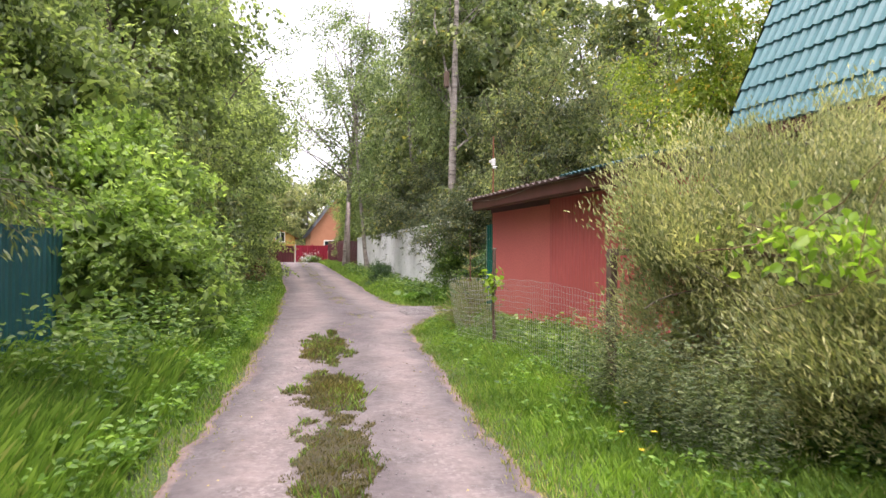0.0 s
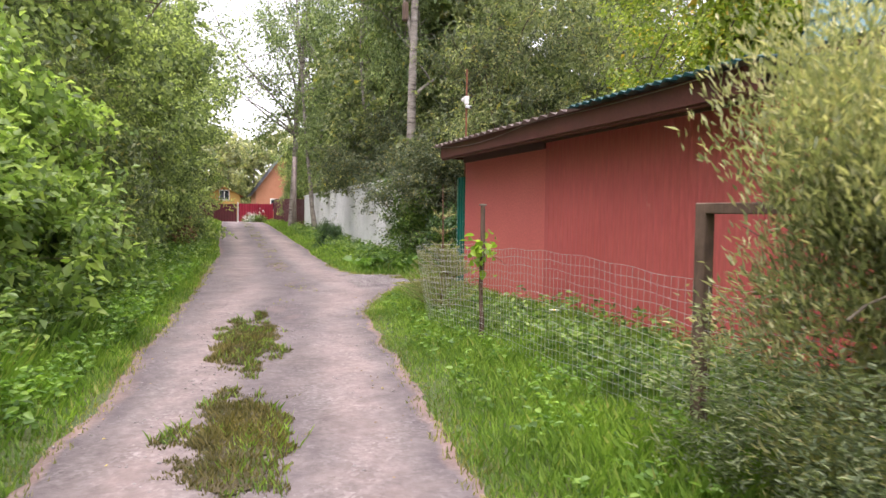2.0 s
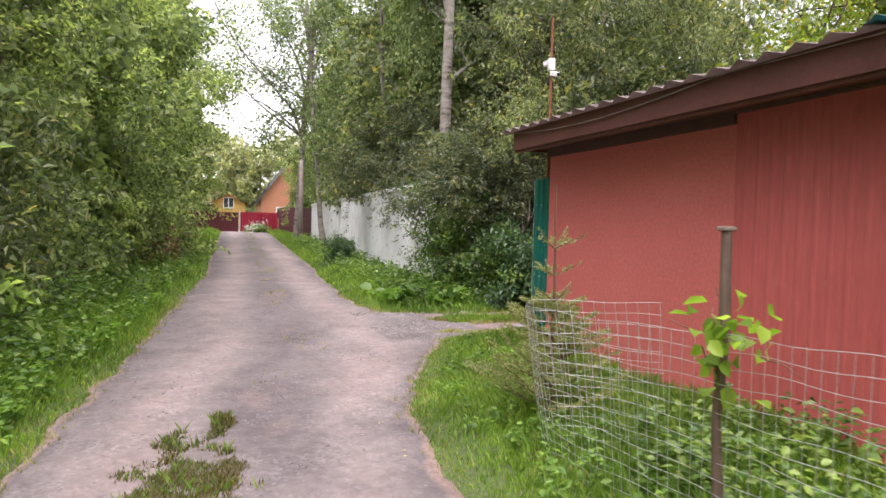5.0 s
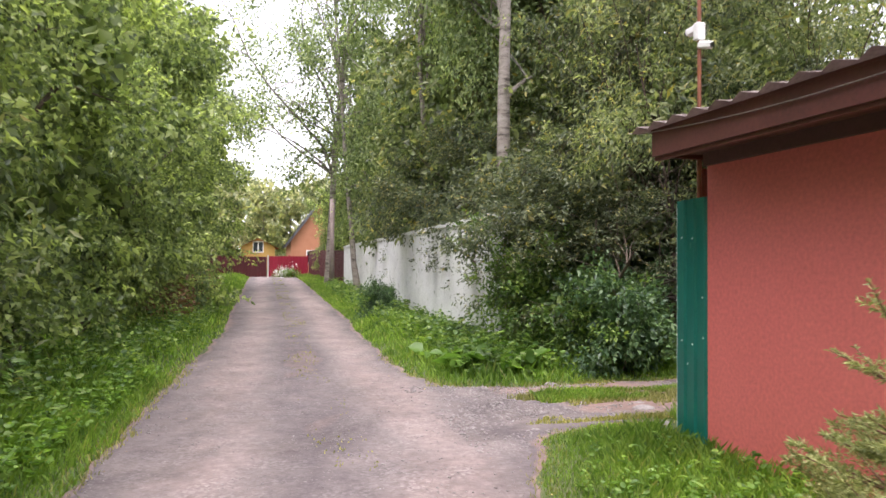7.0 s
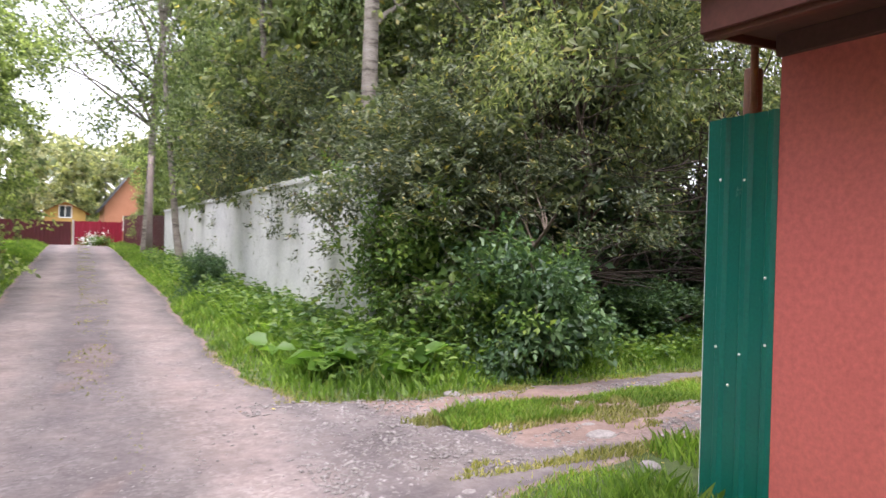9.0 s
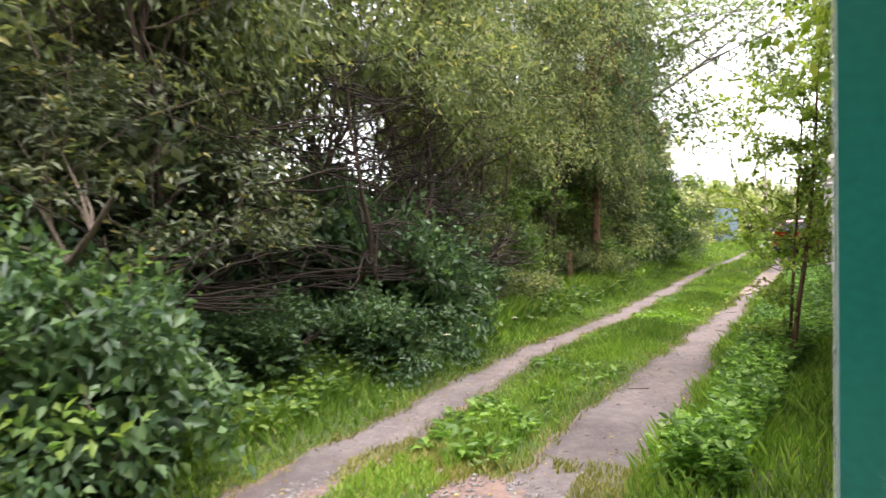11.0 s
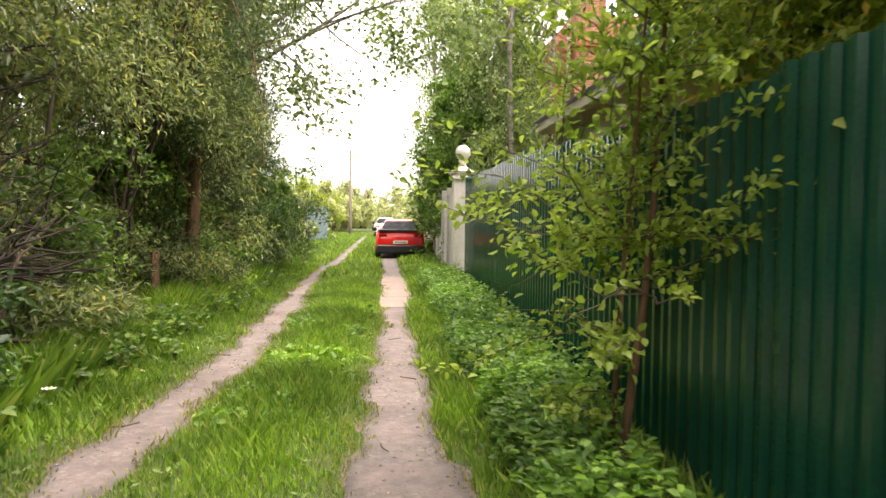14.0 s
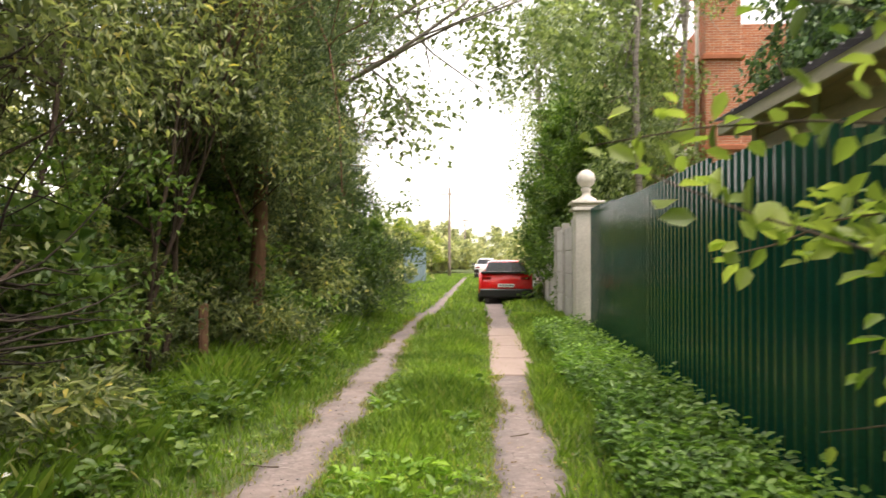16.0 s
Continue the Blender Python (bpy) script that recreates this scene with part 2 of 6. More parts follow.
PALE_CONCRETE = surface("pale_concrete", (0.42, 0.39, 0.37), (0.60, 0.56, 0.53), 0.9, 0, 1.5, 25, None, (0.30, 0.28, 0.24), 0.6, 0.6, 0.01)
CREAM = surface("cream_stone", (0.64, 0.59, 0.54), (0.76, 0.71, 0.65), 0.75, 0, 3, 30)
PIPE = surface("brown_painted_pipe", (0.20, 0.075, 0.045), (0.30, 0.11, 0.06), 0.5, 0.1, 4, 40, None, (0.32, 0.12, 0.03), 0.58)
WOOD_GREY = surface("grey_weathered_wood", (0.13, 0.10, 0.085), (0.27, 0.22, 0.18), 0.9, 0, 5, 35, (1, 1, 0.12), (0.40, 0.36, 0.32), 0.60, 0.8, 0.01)
WOOD_DARK = surface("dark_old_wood", (0.075, 0.050, 0.038), (0.19, 0.125, 0.09), 0.9, 0, 5, 35, (1, 1, 0.12), relief=0.8, depth=0.01)
WOOD_PINE = surface("pine_cladding", (0.62, 0.46, 0.29), (0.74, 0.58, 0.39), 0.6, 0, 2, 25, (0.15, 1, 1))
WOOD_PALE = surface("pale_fascia_wood", (0.66, 0.59, 0.49), (0.78, 0.71, 0.60), 0.7, 0, 2, 25, (0.15, 1, 1))
WIRE = plain("galvanised_wire", (0.62, 0.62, 0.60), 0.38, 0.7)
WHITE_PLASTIC = plain("white_plastic", (0.80, 0.80, 0.78), 0.4)
BLACK = plain("black_plastic", (0.015, 0.015, 0.016), 0.45)
STONE = surface("pale_stone", (0.17, 0.15, 0.145), (0.34, 0.31, 0.30), 0.85, 0, 6, 60, relief=0.5)
BRICK = surface("orange_brick", (0.36, 0.115, 0.055), (0.46, 0.17, 0.085), 0.85, 0, 3, 30, relief=0.4)
def brick_material():
    m, nt, b = nodes_of("orange_brickwork")
    tc = nt.nodes.new("ShaderNodeTexCoord")
    sep, comb = nt.nodes.new("ShaderNodeSeparateXYZ"), nt.nodes.new("ShaderNodeCombineXYZ")
    add = nt.nodes.new("ShaderNodeMath")
    br = nt.nodes.new("ShaderNodeTexBrick")
    nt.links.new(tc.outputs["Object"], sep.inputs[0])
    nt.links.new(sep.outputs[0], add.inputs[0]), nt.links.new(sep.outputs[1], add.inputs[1])
    nt.links.new(add.outputs[0], comb.inputs[0]), nt.links.new(sep.outputs[2], comb.inputs[1])
    nt.links.new(comb.outputs[0], br.inputs["Vector"])
    for key, v in (("Scale", 1.0), ("Mortar Size", 0.009), ("Brick Width", 0.26), ("Row Height", 0.078), ("Bias", -0.1)):
        br.inputs[key].default_value = v
    for key, v in (("Color1", (0.50, 0.19, 0.095, 1)), ("Color2", (0.36, 0.115, 0.060, 1)), ("Mortar", (0.50, 0.38, 0.29, 1))):
        br.inputs[key].default_value = v
    col = mix(nt, 1.0, br.outputs["Color"], ramp(nt, noise_node(nt, 0.9, 6, 0.65), [(0.35, (0.80, 0.78, 0.76)), (0.65, (1.15, 1.12, 1.1))]), "MULTIPLY")
    nt.links.new(col, b.inputs["Base Color"])
    b.inputs["Roughness"].default_value = 0.88
    return m


BRICKWORK = brick_material()
ORANGE_WALL = surface("orange_render", (0.42, 0.17, 0.095), (0.50, 0.22, 0.13), 0.85, 0, 1, 15)
YELLOW_WALL = surface("yellow_boards", (0.46, 0.27, 0.07), (0.54, 0.33, 0.10), 0.8, 0, 1, 15)
ROOF_GREY = surface("grey_roof", (0.12, 0.12, 0.13), (0.20, 0.20, 0.21), 0.7)
BLUE_GREY = surface("blue_grey_sheet", (0.16, 0.23, 0.28), (0.22, 0.30, 0.35), 0.5, 0, 1, 20)
GLASS = plain("dark_window_glass", (0.02, 0.025, 0.03), 0.05)
CAR_RED = plain("red_car_paint", (0.78, 0.016, 0.018), 0.22)
CAR_RED.node_tree.nodes["Principled BSDF"].inputs["Coat Weight"].default_value = 0.6
CAR_WHITE = plain("white_car_paint", (0.75, 0.75, 0.76), 0.25)
TYRE = plain("tyre_rubber", (0.02, 0.02, 0.02), 0.85)
CHROME = plain("chrome", (0.6, 0.6, 0.6), 0.2, 1.0)
LAMP_RED = plain("red_lamp_glass", (0.25, 0.006, 0.006), 0.15)
YELLOW_PETAL = plain("yellow_petal", (0.75, 0.55, 0.02), 0.6)
WHITE_PETAL = plain("white_petal", (0.80, 0.80, 0.76), 0.6)
PINK_SLAB = surface("pinkish_slab", (0.27, 0.20, 0.175), (0.33, 0.255, 0.225), 0.9, 0, 2, 40)


# ---- mesh helpers ----
def raw_mesh(name, verts, faces, mat, smooth=False):
    """A mesh from an array of vertices and one of faces, all of the same number of corners."""
    verts, faces = np.asarray(verts, np.float32).reshape(-1, 3), np.asarray(faces, np.int32)
    me = bpy.data.meshes.new(name)
    k = faces.shape[1]
    me.vertices.add(len(verts))
    me.vertices.foreach_set("co", verts.ravel())
    me.loops.add(faces.size)
    me.loops.foreach_set("vertex_index", faces.ravel())
    me.polygons.add(len(faces))
    me.polygons.foreach_set("loop_start", np.arange(0, faces.size, k, dtype=np.int32))
    me.polygons.foreach_set("loop_total", np.full(len(faces), k, np.int32))
    me.update(calc_edges=True)
    me.materials.append(mat)
    if smooth:
        me.shade_smooth()
    return me


def put(name, me, parent=None, label="", kind=""):
    ob = new(name, me)
    ob.parent = parent
    return tagged(ob, label, "", "", kind)


def part(name, bm, mat, parent=None, label="", kind="", smooth=False):
    me = bpy.data.meshes.new(name)
    bm.to_mesh(me)
    bm.free()
    for m in mat if isinstance(mat, (list, tuple)) else (mat,):
        me.materials.append(m)
    if smooth:
        me.shade_smooth()
    return put(name, me, parent, label, kind)


def thing(name, label, category, at=(0, 0, 0), rz=0.0, group="", kind=""):
    ob = new(name)
    ob.matrix_basis = pose(*at, 0, 0, rz)
    ob.empty_display_size = 0.2
    return tagged(ob, label, category, group, kind)


def box(bm, lo, hi, bevel=0.0, mat=0):
    lo, hi = Vector(lo), Vector(hi)
    made = bmesh.ops.create_cube(bm, size=1.0, matrix=Matrix.Translation((lo + hi) / 2) @ Matrix.Diagonal((*(hi - lo), 1)))
    faces = {f for v in made["verts"] for f in v.link_faces}
    for f in faces:
        f.material_index = mat
    if bevel:
        bmesh.ops.bevel(bm, geom=list({e for v in made["verts"] for e in v.link_edges}), offset=bevel, segments=1, affect="EDGES")
    return bm


def boxes(*items, bevel=0.0):
    bm = bmesh.new()
    for lo, hi in items:
        box(bm, lo, hi, bevel)
    return bm


def lathe(profile, sides=16, at=(0, 0, 0)):
    """A turned shape from (radius, height) pairs."""
    bm = bmesh.new()
    rings = [[bm.verts.new((at[0] + r * math.cos(2 * math.pi * k / sides), at[1] + r * math.sin(2 * math.pi * k / sides), at[2] + z)) for k in range(sides)] for r, z in profile]
    for a, b in zip(rings, rings[1:]):
        for k in range(sides):
            bm.faces.new((a[k], a[(k + 1) % sides], b[(k + 1) % sides], b[k]))
    bm.faces.new(rings[0][::-1])
    bm.faces.new(rings[-1])
    return bm


def tube_arrays(pts, radii, sides=6):
    """Vertices and quads of a tube along points."""
    pts, radii = np.asarray(pts, float), np.asarray(radii, float)
    tangent = np.gradient(pts, axis=0)
    tangent /= np.linalg.norm(tangent, axis=1, keepdims=True) + 1e-9
    ref = np.where(np.abs(tangent[:, 2:3]) > 0.9, [[1.0, 0, 0]], [[0, 0, 1.0]])
    a = np.cross(tangent, ref)
    a /= np.linalg.norm(a, axis=1, keepdims=True) + 1e-9
    for i in range(1, len(a)):
        a[i] = a[i - 1] - tangent[i] * (a[i - 1] @ tangent[i])
        a[i] /= np.linalg.norm(a[i]) + 1e-9
    b = np.cross(tangent, a)
    ang = np.arange(sides) * 2 * np.pi / sides
    ring = a[:, None] * np.cos(ang)[None, :, None] + b[:, None] * np.sin(ang)[None, :, None]
    v = (pts[:, None] + ring * radii[:, None, None]).reshape(-1, 3)
    i, j = np.meshgrid(np.arange(len(pts) - 1), np.arange(sides), indexing="ij")
    j2 = (j + 1) % sides
    f = np.stack([i * sides + j, i * sides + j2, (i + 1) * sides + j2, (i + 1) * sides + j], -1).reshape(-1, 4)
    return v, f


def tubes_mesh(name, tubes, mat, sides=6):
    vs, fs, n = [], [], 0
    for pts, radii in tubes:
        v, f = tube_arrays(pts, radii, sides)
        vs.append(v), fs.append(f + n)
        n += len(v)
    return raw_mesh(name, np.concatenate(vs), np.concatenate(fs), mat, True)


def unit(v):
    return v / (np.linalg.norm(v, axis=-1, keepdims=True) + 1e-9)


def leaf_arrays(r, pos, way, length, width, up=0.5, fold=0.25):
    """Kite-shaped leaves folded along the midrib: four vertices and two triangles each."""
    n = len(pos)
    way = unit(way)
    lean = unit(r.normal(size=(n, 3)) + [0, 0, up * 2.5])
    side = unit(np.cross(way, lean))
    nrm = np.cross(side, way)
    L, W = (length * r.uniform(0.65, 1.3, n))[:, None], (width * r.uniform(0.7, 1.25, n))[:, None]
    v = np.stack([pos, pos + way * L * 0.42 + side * W / 2 + nrm * W * fold, pos + way * L - nrm * L * 0.12, pos + way * L * 0.42 - side * W / 2 + nrm * W * fold], 1)
    base = np.arange(n)[:, None, None] * 4
    return v.reshape(-1, 3), (base + np.array([[0, 1, 2], [0, 2, 3]])).reshape(-1, 3)


def crown(r, lobes, sprays, per, length, width, droop=0.3, spray=0.45, inner=0.12, up=0.5, shell=0.35, clump=0.13, loose=0.7):
    """Leaves on sprays of twigs that gather into boughs over and inside a few lobes (centre, radii), with gaps between the boughs."""
    vol = np.array([lb[1][0] * lb[1][1] * lb[1][2] for lb in lobes]) ** 0.67
    boughs = max(10, sprays // 12)
    pick = r.choice(len(lobes), boughs, p=vol / vol.sum())
    c, rad = np.array([lb[0] for lb in lobes], float)[pick], np.array([lb[1] for lb in lobes], float)[pick]
    out = unit(r.normal(size=(boughs, 3)))
    sub = 12
    heads = unit(r.normal(size=(len(lobes), sub, 3)))
    pick2 = r.integers(0, sub, boughs)
    near_head = unit(heads[pick, pick2] * 1.0 + out * 0.5)
    out = np.where(r.random((boughs, 1)) < 0.7, near_head, out)
    swell = (1 - np.linalg.norm(out - heads[pick, pick2], axis=1)).clip(-0.5, 1) * 0.30
    bumpy = 0.92 + swell + 0.14 * np.sin(out[:, 0] * 7 + c[:, 0] * 3) * np.sin(out[:, 1] * 6 + c[:, 1]) + 0.10 * np.sin(out[:, 2] * 9 + c[:, 2])
    deep = 1 - shell * r.random(boughs) ** 1.3
    bough = c + out * rad * (bumpy * deep)[:, None]
    b = r.integers(0, boughs, sprays)
    size = (clump * rad[b].mean(1) + 0.06)[:, None] * r.uniform(0.6, 1.3, boughs)[b][:, None]
    base = bough[b] + r.normal(size=(sprays, 3)) * size * [1.0, 1.0, 0.62]
    way = unit(out[b] + r.normal(size=(sprays, 3)) * 0.45 + [0, 0, -droop])
    k = np.repeat(np.arange(sprays), per)
    s = r.random(len(k))[:, None] * spray
    p = base[k] + way[k] * s + r.normal(size=(len(k), 3)) * 0.05 * (1 + spray) + [0, 0, -droop * 0.4] * s**2 / spray
    d = way[k] * (1.4 - loose) + r.normal(size=(len(k), 3)) * loose + [0, 0, -droop]
    v, f = leaf_arrays(r, p, d, length, width, up)
    if inner:
        m = int(len(k) * inner)
        q = r.choice(len(lobes), m, p=vol / vol.sum())
        c2, r2 = np.array([lb[0] for lb in lobes], float)[q], np.array([lb[1] for lb in lobes], float)[q]
        p2 = c2 + unit(r.normal(size=(m, 3))) * r2 * (0.62 * r.random((m, 1)) ** 0.4)
        v2, f2 = leaf_arrays(r, p2, r.normal(size=(m, 3)), length * 2.2, width * 2.4, 0.2)
        v, f = np.concatenate([v, v2]), np.concatenate([f, f2 + len(v)])
    return v, f


def wander(r, start, way, length, steps, wobble, lift=0.0):
    pts, d = [np.array(start, float)], unit(np.array(way, float))
    for _ in range(steps):
        d = unit(d + r.normal(size=3) * wobble + [0, 0, lift])
        pts.append(pts[-1] + d * length / steps)
    return np.array(pts)


def woody(name, label, category, seed, lobes, sprays, per, leaf, leaf_size, trunk_mat, trunk_r=0.1, trunks=1, trunk_top=None, spread=0.0, limbs=8, wobble=0.05, **kw):
    """A tree or bush: trunk or stems, limbs that reach into the lobes, and a crown of leaves."""
    r = np.random.default_rng(seed)
    top = trunk_top or max(lb[0][2] for lb in lobes)
    root = thing(name, label, category)
    stems = []
    for k in range(trunks):
        a = 2 * np.pi * (k + r.random()) / trunks
        lean = [spread * np.cos(a), spread * np.sin(a), 1.0]
        base = np.array([np.cos(a), np.sin(a), 0]) * (0.12 * (trunks > 1)) + [0, 0, -0.12]
        pts = wander(r, base, lean, top * (1 if trunks == 1 else r.uniform(0.7, 1)), 9, wobble + 0.06 * (trunks > 1), 0.03)
        rad = trunk_r * np.linspace(1, 0.22, len(pts)) * (1 if trunks == 1 else r.uniform(0.7, 1))
        rad[0] *= 1.35
        stems.append((pts, rad))
        put("trunk" if trunks == 1 else "stem", tubes_mesh("trunk", [(pts, rad)], trunk_mat, 8), root)
    tubes = []
    for _ in range(limbs):
        pts, rad = stems[r.integers(len(stems))]
        i = r.integers(len(pts) // 3, len(pts) - 1)
        goal = np.array(lobes[r.integers(len(lobes))][0]) + r.normal(size=3) * 0.3
        way = goal - pts[i]
        far = max(0.4, np.linalg.norm(way)) * 1.1
        limb = wander(r, pts[i], way + [0, 0, 0.1], far, 6, 0.14)
        tubes.append((limb, np.linspace(rad[i] * 0.6, 0.008, 7)))
        for _ in range(2):
            j = r.integers(2, 6)
            tubes.append((wander(r, limb[j], r.normal(size=3) + [0, 0, 0.4], far * 0.5, 4, 0.2), np.linspace(rad[i] * 0.25, 0.004, 5)))
    if tubes:
        put("branchwork", tubes_mesh("branchwork", tubes, trunk_mat, 5), root, kind="stuff")
    v, f = crown(r, lobes, sprays, per, *leaf_size, **kw)
    put("crown", raw_mesh("crown", v, f, leaf), root, kind="stuff")
    return root


def place(ob, x, y, z=None, rz=0.0, size=1.0, tall=1.0, label=""):
    m = pose(x, y, land(x, y) if z is None else z, 0, 0, rz) @ Matrix.Diagonal((size, size, size * tall, 1))
    made = copy_thing(ob, m)
    if label:
        made["label"] = label
    return made


def discard(ob):
    for o in (*ob.children_recursive, ob):
        bpy.data.objects.remove(o)


# ---- ground and roads ----
LEFT = ([-12, 4.9, 7.1, 12.6, 16, 21.6, 29, 34, 60, 120], [-1.5, -0.62, -0.36, 0.12, 0.39, 0.68, 1.15, 1.2, 1.9, 3.0])
RIGHT = ([-12, 4.35, 7.1, 13.8, 15, 16.6, 17.2, 20.6, 22, 29, 31.5, 45, 60, 120], [1.0, 1.82, 2.13, 2.95, 3.3, 3.95, 4.2, 4.15, 3.95, 4.2, 4.45, 4.7, 5.0, 6.0])


def wave(x, y):
    return 0.5 * np.sin(x * 1.7 + 1.3 * np.sin(y * 0.9)) + 0.3 * np.sin(y * 2.3 + 0.7 * x) + 0.2 * np.sin(3.9 * x - 2.9 * y) + 0.16 * np.sin(9.1 * x + 3 * np.sin(5 * y)) + 0.14 * np.sin(11.3 * y - 4.2 * x)


def lane_inside(x, y):
    """Metres inside the gravel lane; negative outside it."""
    side = np.minimum(x - np.interp(y, *LEFT), np.interp(y, *RIGHT) - x)
    return side + 0.07 * wave(x * 2, y * 2) + 0.045 * wave(x * 6.3, y * 5.7)


def apron_inside(x, y):
    """The gravel mouth of the grass track."""
    south = np.interp(x, [3.2, 4.0, 4.5, 5.5, 6.9, 8.2, 9.5], [16.9, 17.2, 17.7, 18.05, 18.3, 18.6, 19.2])
    north = np.interp(x, [3.2, 4.2, 5.0, 6.6, 8.2, 9.5], [20.9, 20.55, 20.35, 20.35, 20.1, 19.4])
    return np.minimum(np.minimum(y - south, north - y), np.minimum(x - 3.0, 8.6 - x)) + 0.08 * wave(x * 2, y * 2)


def rut_inside(x, y):
    """The two wheel tracks of the grass track."""
    c1 = np.interp(x, [5, 8, 11, 13, 17, 22, 27, 34, 60], [18.6, 18.6, 18.65, 18.66, 18.68, 18.58, 18.62, 18.7, 18.9])
    w1 = np.interp(x, [5, 11, 14, 19, 27, 60], [0.42, 0.40, 0.28, 0.22, 0.30, 0.26])
    c2 = np.interp(x, [5, 8, 10.6, 13, 17, 28, 34, 60], [20.1, 20.15, 20.35, 20.45, 20.3, 20.6, 20.4, 20.5])
    w2 = np.interp(x, [5, 13, 17, 28, 60], [0.34, 0.23, 0.24, 0.20, 0.2])
    d = np.maximum(w1 - np.abs(y - c1), w2 - np.abs(y - c2))
    return np.minimum(d, np.minimum(x - 6.5, 70 - x)) + 0.06 * wave(x * 1.5, y * 2) + 0.05 * wave(x * 4.1, y * 5)


def rise(x, y):
    t = np.clip((np.asarray(y, float) - 26) / 36, 0, 1)
    return 0.62 * t * t * (3 - 2 * t)


def height(x, y):
    x, y = np.asarray(x, float), np.asarray(y, float)
    off = np.clip(-np.maximum(lane_inside(x, y), np.maximum(apron_inside(x, y), rut_inside(x, y))), 0, 1)
    near = (np.abs(x) < 80) & (np.abs(y) < 80)
    return rise(x, y) + near * (0.05 * off + 0.03 * off * wave(x * 0.7, y * 0.7))


def land(x, y):
    return float(height(x, y))


def grid_mesh(name, xs, ys, z_of, mat, keep=None, wear=None):
    X, Y = np.meshgrid(xs, ys, indexing="ij")
    Z = z_of(X, Y)
    n, k = X.shape
    i, j = np.meshgrid(np.arange(n - 1), np.arange(k - 1), indexing="ij")
    f = np.stack([i * k + j, (i + 1) * k + j, (i + 1) * k + j + 1, i * k + j + 1], -1).reshape(-1, 4)
    if keep is not None:
        f = f[keep(X, Y).ravel()[f].any(1)]
    used, inv = np.unique(f, return_inverse=True)
    V = np.stack([X, Y, Z], -1).reshape(-1, 3)[used]
    me = raw_mesh(name, V, inv.reshape(f.shape), mat, True)
    if wear is not None:
        a = me.attributes.new("wear", "FLOAT", "POINT")
        a.data.foreach_set("value", wear(X, Y).ravel()[used].astype(np.float32))
    return me


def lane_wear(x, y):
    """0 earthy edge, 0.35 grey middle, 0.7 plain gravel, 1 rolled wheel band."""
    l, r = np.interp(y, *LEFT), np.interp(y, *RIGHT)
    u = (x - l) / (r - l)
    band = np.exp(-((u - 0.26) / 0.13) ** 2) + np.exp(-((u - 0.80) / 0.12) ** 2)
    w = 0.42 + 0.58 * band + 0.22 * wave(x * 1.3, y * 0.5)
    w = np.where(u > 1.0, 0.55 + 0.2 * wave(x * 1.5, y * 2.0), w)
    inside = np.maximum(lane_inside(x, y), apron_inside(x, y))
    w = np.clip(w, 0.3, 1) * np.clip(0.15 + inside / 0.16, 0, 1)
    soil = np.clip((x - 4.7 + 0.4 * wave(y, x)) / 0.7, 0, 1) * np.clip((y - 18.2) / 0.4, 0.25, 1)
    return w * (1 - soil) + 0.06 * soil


def track_wear(x, y):
    d = rut_inside(x, y)
    return np.clip(0.15 + d / 0.14, 0, 1) * np.clip(np.interp(x, [6, 9, 14], [0.22, 0.66, 1.0]) + 0.2 * wave(x, y * 2), 0.1, 1)


def spread_out(a, b, fine, far):
    core = np.arange(a, b + 1e-6, fine)
    out = b + np.geomspace(fine, far - b, 26)
    low = a - np.geomspace(fine, far + a, 26)[::-1]
    return np.concatenate([low, core, out])


ground = put("ground", grid_mesh("ground", spread_out(-8, 40, 0.25, 900), spread_out(-6, 64, 0.25, 900), height, SOIL), kind="structure", label="grassy soil with moss and short growth")


def on_top(inside):
    return lambda x, y: height(x, y) + np.clip(inside(x, y) * 0.12, -0.05, 0.012) + 0.006 * wave(x * 3, y * 3) * (inside(x, y) > 0.1)


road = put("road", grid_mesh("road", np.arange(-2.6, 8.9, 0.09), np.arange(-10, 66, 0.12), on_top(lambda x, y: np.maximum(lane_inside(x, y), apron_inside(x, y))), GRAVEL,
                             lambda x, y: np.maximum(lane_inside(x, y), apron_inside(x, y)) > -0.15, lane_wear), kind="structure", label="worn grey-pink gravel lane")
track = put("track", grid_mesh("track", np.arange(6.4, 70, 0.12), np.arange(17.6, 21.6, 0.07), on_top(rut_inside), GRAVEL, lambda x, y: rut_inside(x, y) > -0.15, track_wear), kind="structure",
            label="pale dirt wheel tracks with grass between")
slab_bm = bmesh.new()
for k in range(4):
    box(slab_bm, (20.6 + k * 1.55, 18.27, -0.03), (22.1 + k * 1.55, 18.9, 0.03), 0.012)
part("slab", slab_bm, PINK_SLAB, kind="structure", label="pale pinkish slabs laid in the wheel track")


